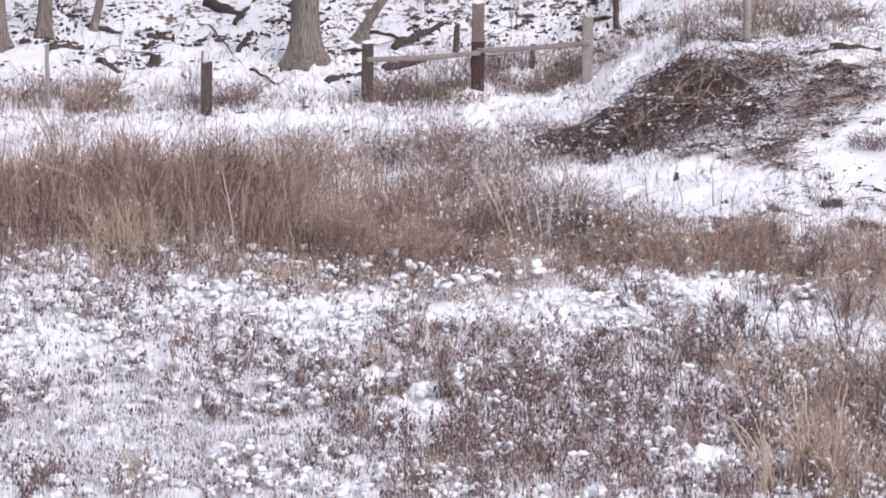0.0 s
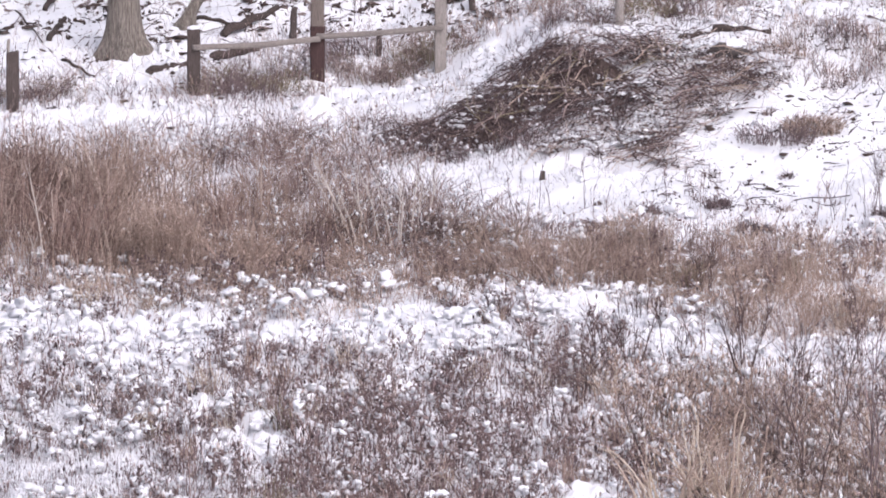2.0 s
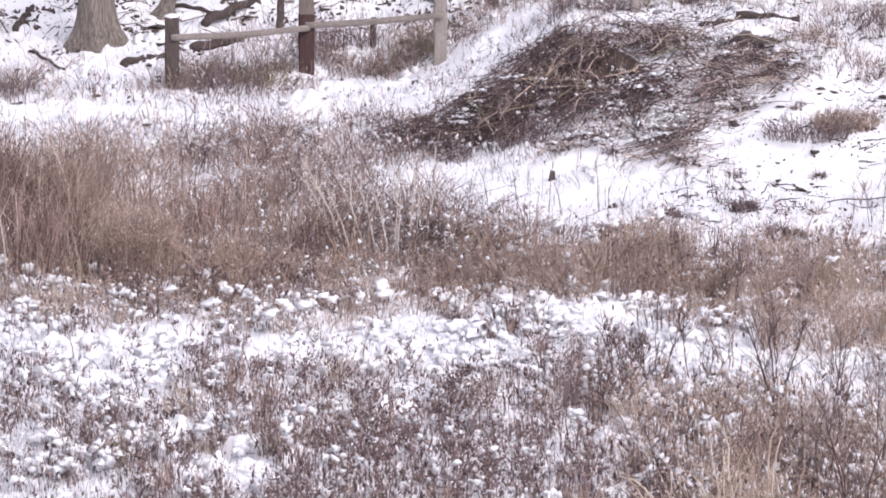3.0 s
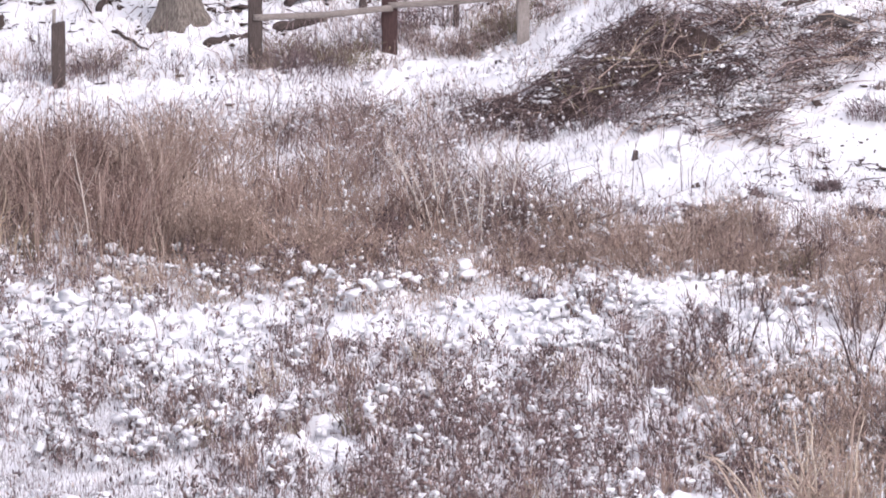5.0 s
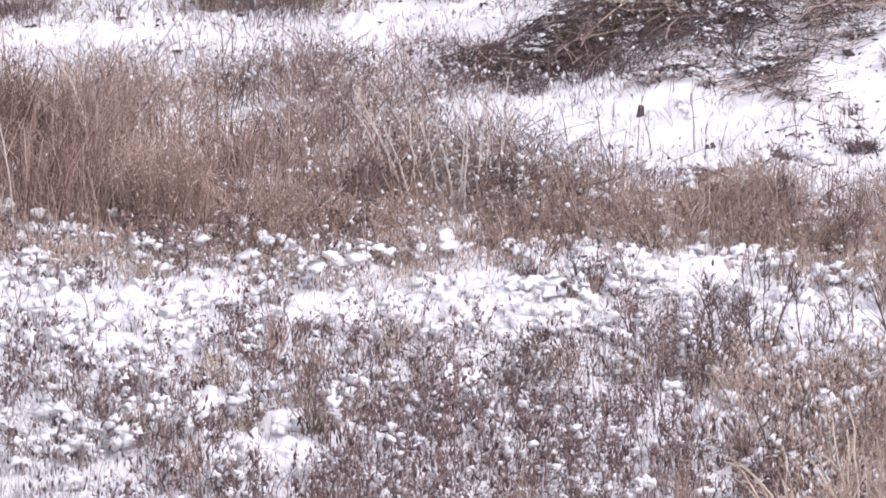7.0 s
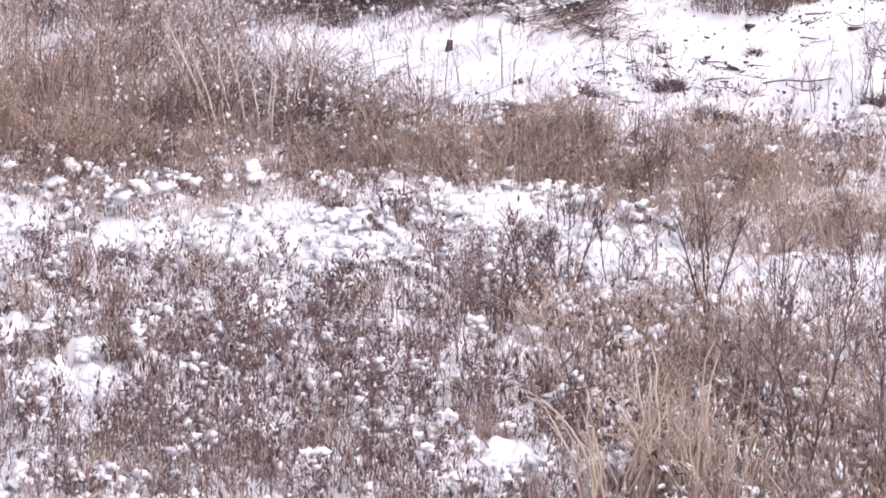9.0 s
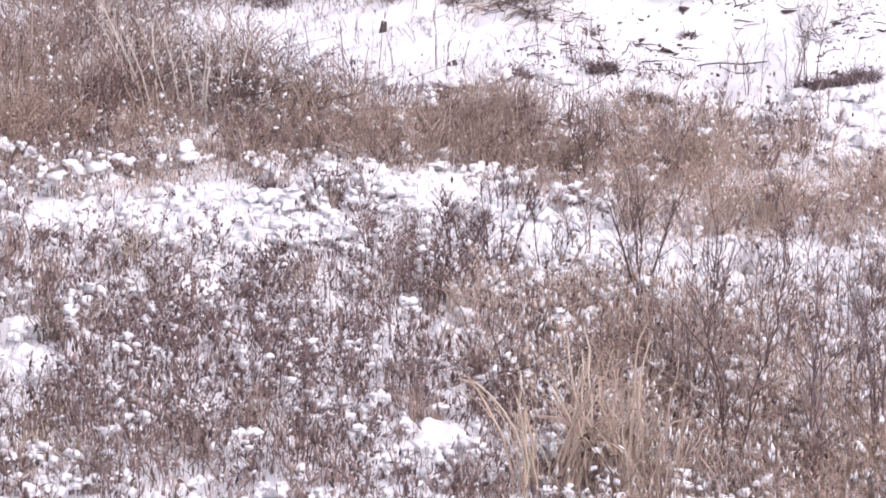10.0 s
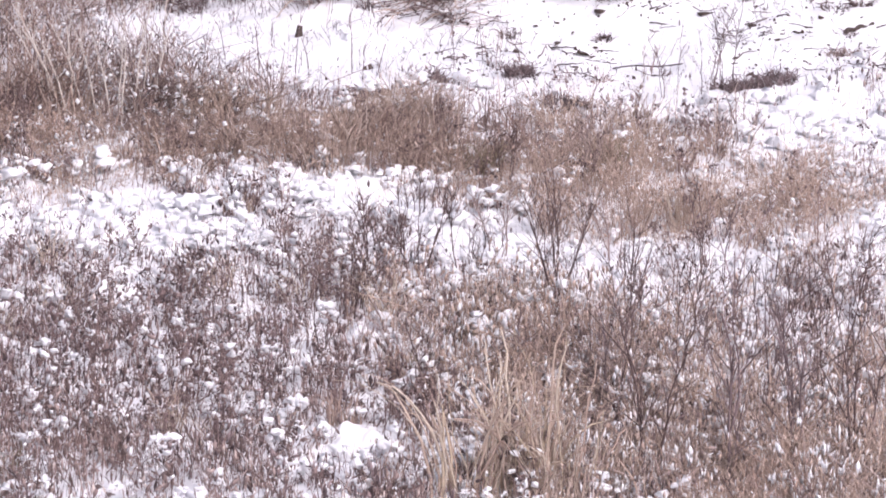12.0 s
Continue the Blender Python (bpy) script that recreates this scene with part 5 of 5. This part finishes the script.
for x, y, wide, h, n in ((-2.95, 66.2, 0.50, 1.6, 400), (-2.35, 66.6, 0.35, 0.85, 110), (-1.35, 66.6, 0.45, 0.75, 120), (-0.55, 66.4, 0.4, 0.7, 110), (0.35, 66.2, 0.35, 0.55, 80), (-1.0, 66.0, 0.4, 0.5, 90),
                         (7.45, 62.3, 0.22, 1.6, 55), (8.55, 62.5, 0.26, 1.5, 60), (9.45, 62.9, 0.3, 1.0, 50)):
    plume_bush(x, y, wide, h, n, "bush of fine stems with soft pinkish tan plumes")
plume_bush(-8.85, 78.6, 0.34, 0.62, 110, "round tan bush of fine dry grass by the fence")


# tall straight saplings in the thicket
for x, y, h, n, wide in (
    (8.03, 50.54, 2.9, 4, 0.2), (9.10, 50.33, 3.0, 4, 0.22), (9.95, 50.65, 3.2, 4, 0.25), (10.62, 50.41, 3.0, 4, 0.2), (7.78, 53.65, 2.4, 3, 0.25),
    (8.60, 53.94, 2.5, 4, 0.3), (9.78, 53.75, 2.6, 4, 0.25), (10.62, 54.05, 2.6, 4, 0.3), (11.19, 53.31, 2.6, 3, 0.25), (9.13, 56.25, 1.8, 3, 0.3),
    (8.22, 56.21, 2.0, 3, 0.25), (11.44, 56.89, 1.9, 3, 0.3), (5.45, 54.53, 1.4, 3, 0.35), (6.50, 54.85, 1.7, 3, 0.3),
):
    shrub(x, y, h * float(rng.uniform(0.85, 1.15)), max(2, n - 1), wide * 1.6, "tall thin sapling with bare twigs and curled leaves", DARK if x * 10 % 2 < 1 else MATTED, 0.024 if y < 52 else 0.015, 22)


# ---- single taller weeds of the meadow ----
def weed_thing(h):
    w = tagged(new("dead_weed"), "tall dead meadow weed with dry seed heads", "weed", "tall weeds")
    for i in range(int(rng.integers(3, 6))):
        a = rng.uniform(0, 6.283)
        one = np.array([0.03 * math.cos(a)]), np.array([0.03 * math.sin(a)])
        p, q = bent_stems(*one, np.array([h * rng.uniform(0.7, 1.1)]), np.array([rng.uniform(0.05, 0.45)]), np.array([0.007]), 6, np.array([a]), z=np.zeros(1))
        stalk = link_mesh("stalk", *tubes(p, q, 5), WEED, w)
        tp, tr = twigs(p, 6, 0.45, 0.98, 55, 0.004, (0.12, 0.3))
        head = np.concatenate([tp[:, 1], p[:, -1]])
        at = np.repeat(head, 3, 0) + rng.normal(0, 0.014, (len(head) * 3, 3))
        tagged(link_mesh("seed_head", *join([tubes(tp, tr, 3), leaves(at, rng.uniform(0.014, 0.034, len(at)), 0.4, 0.5)]), LEAF, stalk), kind="stuff")
    return w


weed_kinds = [weed_thing((0.45, 0.56, 0.68, 0.8, 0.6, 0.92)[i]) for i in range(6)]
tx, ty = scatter(290, -10.5, 13.0, 51.0, 68.0, lambda x, y: weed_cover(x, y) ** 1.5)
for i, (x, y) in enumerate(zip(tx, ty)):
    w = weed_kinds[i] if i < 6 else copy_thing(weed_kinds[i % 6], Matrix())
    w.matrix_world = pose(x, y, gz(x, y) - 0.01, 0, 0, float(rng.uniform(0, 360)))


# ---- sticks and weeds on the snowy bank ----
bx, by = scatter(60, 2.5, 15.0, 70.5, 79.0, lambda x, y: sstep(4.8, 6.2, x) * 0.15 + sstep(4.8, 6.2, x) * 0.85 * (vnoise(x, y, 1.6, 41) > 0.55))
for i, (x, y) in enumerate(zip(bx, by)):
    a, ln, r = rng.normal(20, 35), rng.uniform(0.15, 0.6), rng.uniform(0.006, 0.014)
    ob = part("stick", round_beam((-ln / 2, 0, 0), (ln / 2, 0, rng.uniform(-0.02, 0.08)), r, r * 0.5, 6, 6, 0.03), LOG)
    ob.matrix_world = pose(x, y, gz(x, y) + r * 0.5, 0, rng.normal(0, 4), a)
    tagged(ob, "dark stick lying on the snowy bank", "stick", "sticks on the bank")
bx, by = scatter(420, 2.0, 15.5, 70.0, 78.0, lambda x, y: (vnoise(x, y, 1.2, 43) > 0.55) * 0.9 + 0.05)
p, q = bent_stems(bx, by, rng.uniform(0.08, 0.45, len(bx)), rng.uniform(0.1, 0.9, len(bx)), rng.uniform(0.003, 0.006, len(bx)), 4)
tp, tr = twigs(p, 1600, 0.3, 0.95, 60, 0.003)
tagged(link_mesh("bank_weeds", *join([tubes(p, q), tubes(tp, tr)]), DARK), "thin dead stalks standing in snow on the bank", "weeds", kind="stuff")


# dark beds of leaves on the slope
LITTERED = [(-10.03, 84.23, 1.14, 0.54, 0.9), (-8.19, 86.46, 1.74, 0.40, 0.5), (-10.78, 85.44, 0.72, 0.35, 0.9), (-6.04, 86.07, 0.72, 0.40, 0.8), (-9.21, 83.74, 0.85, 0.33, 0.8), (-2.18, 85.73, 0.86, 0.68, 0.6), (-5.02, 83.74, 0.56, 0.41, 0.5), (-3.36, 85.18, 0.71, 0.49, 0.5)]


# ---- clods of wet leaves showing through the snow on the slope and the bank ----
def clods(name, label, n, box, weight, size, flat, mat):
    x, y = scatter(n, *box, weight)
    at = np.stack([x, y, ground_z(x, y) + 0.01], 1)
    v, t = lumps(at, size[0] + (size[1] - size[0]) * rng.uniform(0, 1, n) ** 3.0, 1, flat, 1.1, 16)
    return tagged(link_mesh(name, v, t, mat, smooth=True), label, "leaf litter", kind="stuff")


clods("wet_leaves", "dark clods of wet leaves on the snowy slope", 1000, (-13.0, 4.5, 82.5, 93.0), lambda x, y: np.clip(vnoise(x, y, 1.1, 71) * 3.6 - 1.75 + zones(x, y, LITTERED), 0.01, 1), (0.015, 0.17), 0.25, LITTER)
clods("bank_clods", "dark clods of earth and leaves on the snowy bank", 200, (2.0, 15.5, 70.5, 82.0), lambda x, y: (0.05 + 0.95 * sstep(4.6, 6.2, x)) * np.clip(vnoise(x, y, 1.3, 72) * 2.6 - 1.05, 0.02, 1), (0.015, 0.10), 0.4, LITTER)
clods("fence_clods", "dark clods of matted grass along the fence", 340, (-12.0, 5.6, 76.0, 83.0), lambda x, y: np.clip(vnoise(x, y, 0.9, 73) * 2.6 - 1.0, 0.02, 1), (0.02, 0.07), 0.5, LITTER)


# ---- fine litter of twigs lying on the bank and the slope ----
def litter_twigs(name, label, n, box, weight, length, mat):
    x, y = scatter(n, *box, weight)
    az, ln, k = rng.normal(0.35, 0.7, n), rng.uniform(*length, n), np.linspace(-0.5, 0.5, 4)[None, :]
    bend = rng.normal(0, 0.12, n)[:, None] * (k ** 2)
    p = np.empty((n, 4, 3))
    p[..., 0] = x[:, None] + ln[:, None] * (np.cos(az)[:, None] * k - np.sin(az)[:, None] * bend)
    p[..., 1] = y[:, None] + ln[:, None] * (np.sin(az)[:, None] * k + np.cos(az)[:, None] * bend)
    p[..., 2] = ground_z(p[..., 0], p[..., 1]) + rng.uniform(0.01, 0.06, (n, 1)) + rng.normal(0, 0.02, (n, 4))
    r = rng.uniform(0.005, 0.014, n)[:, None] * np.array([1, 0.9, 0.7, 0.4])
    tp, tr = twigs(p, n, 0.1, 0.9, 85, 0.004, (0.1, 0.35))
    return tagged(link_mesh(name, *join([tubes(p, r), tubes(tp, tr)]), mat), label, "twigs", kind="stuff")


litter_twigs("bank_twigs", "dead twigs strewn over the snowy bank", 420, (2.5, 15.5, 71.0, 80.0), lambda x, y: sstep(4.6, 6.2, x) * np.clip(vnoise(x, y, 1.4, 81) * 2.4 - 0.85, 0.08, 1), (0.08, 0.45), DARK)
litter_twigs("slope_twigs", "dead twigs strewn over the wooded slope", 330, (-13.0, 6.0, 82.5, 92.0), lambda x, y: np.clip(vnoise(x, y, 1.6, 82) * 2.2 - 0.6, 0.05, 1), (0.2, 0.9), DARK)
bx, by = scatter(900, -13.0, 9.0, 82.0, 91.0, lambda x, y: np.clip(vnoise(x, y, 1.3, 83) * 2.0 - 0.6, 0.05, 1))
p, q = bent_stems(bx, by, rng.uniform(0.1, 0.5, len(bx)), rng.uniform(0.1, 0.9, len(bx)), rng.uniform(0.004, 0.008, len(bx)), 4)
tp, tr = twigs(p, 1600, 0.3, 0.95, 60, 0.004)
tagged(link_mesh("slope_weeds", *join([tubes(p, q), tubes(tp, tr)]), GREY), "thin dead stalks standing in the snow of the wood", "weeds", kind="stuff")

# ---- low mats of dark weeds on the bank ----
for x, y, wide, h, n in ((5.07, 69.61, 0.42, 0.16, 260), (11.12, 70.55, 0.5, 0.2, 320), (10.57, 70.45, 0.25, 0.25, 120), (6.16, 70.34, 0.3, 0.22, 160), (8.07, 68.97, 0.35, 0.18, 160), (7.44, 70.68, 0.25, 0.25, 120), (9.43, 74.43, 0.6, 0.3, 320)):
    a, d = rng.uniform(0, 6.283, n), np.sqrt(rng.uniform(0, 1, n))
    mx, my = wide * d * np.cos(a), wide * 0.6 * d * np.sin(a)
    p, q = bent_stems(mx, my, h * rng.uniform(0.5, 1.2, n), rng.uniform(0.2, 1.2, n), rng.uniform(0.005, 0.009, n), 3, z=ground_z(mx + x, my + y) - gz(x, y))
    tp, tr = twigs(p, n, 0.3, 1.0, 80, 0.005, (0.2, 0.6))
    lv = leaves(p[:, 1] + rng.normal(0, 0.03, (n, 3)), rng.uniform(0.02, 0.05, n), 0.3)
    mat_ob = link_mesh("weed_mat", *join([tubes(p, q), tubes(tp, tr), lv]), BRUSH if wide > 0.55 else MATTED)
    tagged(put(mat_ob, x, y), "low flattened mat of dark dead weeds on snow", "weeds", "weed mats")

# small tufts of dead grass standing in the snow of the bank
bx, by = scatter(70, 4.5, 14.5, 70.8, 80.5, lambda x, y: sstep(5.0, 6.5, x) * np.clip(vnoise(x, y, 1.2, 85) * 2 - 0.4, 0.08, 1))
for i, (x, y) in enumerate(zip(bx, by)):
    n, wide = int(rng.integers(16, 44)), rng.uniform(0.08, 0.24)
    a, d = rng.uniform(0, 6.283, n), np.sqrt(rng.uniform(0, 1, n))
    mx, my = wide * d * np.cos(a), wide * 0.7 * d * np.sin(a)
    p, q = bent_stems(mx, my, rng.uniform(0.05, 0.24, n), rng.uniform(0.1, 1.3, n), rng.uniform(0.005, 0.010, n), 4, a, z=ground_z(mx + x, my + y) - gz(x, y), droop=0.2)
    lv = leaves(p[:, 1] + rng.normal(0, 0.02, (n, 3)), rng.uniform(0.02, 0.05, n), 0.3)
    tuft = put(new("grass_tuft"), x, y)
    tagged(link_mesh("grass", *tubes(p, q), (DARK, MATTED, GREY)[i % 3], tuft), kind="stuff")
    tagged(link_mesh("dead_leaf", *lv, (DARK, MATTED, GREY)[i % 3], tuft), kind="stuff")
    tagged(tuft, "small dark tuft of dead grass on the snowy bank", "grass", "tufts on the bank")

lx, ly = scatter(3100, -13.0, 5.0, 82.0, 93.0, lambda x, y: np.clip(vnoise(x, y, 1.1, 71) * 3.2 - 1.4 + 0.8 * (vnoise(x, y, 0.4, 74) - 0.5) + zones(x, y, LITTERED), 0.012, 1))
at = np.stack([lx, ly, ground_z(lx, ly) + rng.uniform(0.0, 0.03, len(lx))], 1)
tagged(link_mesh("slope_leaves", *leaves(at, rng.uniform(0.03, 0.11, len(at)), 0.0, 0.5), LITTER), "fallen leaves scattered on the snowy slope", "leaves", kind="stuff")
lx, ly = scatter(2700, 2.0, 15.5, 70.5, 82.0, lambda x, y: (0.05 + 0.95 * sstep(4.6, 6.2, x)) * np.clip(vnoise(x, y, 1.4, 81) * 2.4 - 0.8 + 0.6 * (vnoise(x, y, 0.4, 75) - 0.5), 0.02, 1))
at = np.stack([lx, ly, ground_z(lx, ly) + rng.uniform(0.0, 0.03, len(lx))], 1)
tagged(link_mesh("bank_leaves", *leaves(at, rng.uniform(0.015, 0.05, len(at)), 0.0, 0.5), LITTER), "dead leaves scattered on the snowy bank", "leaves", kind="stuff")
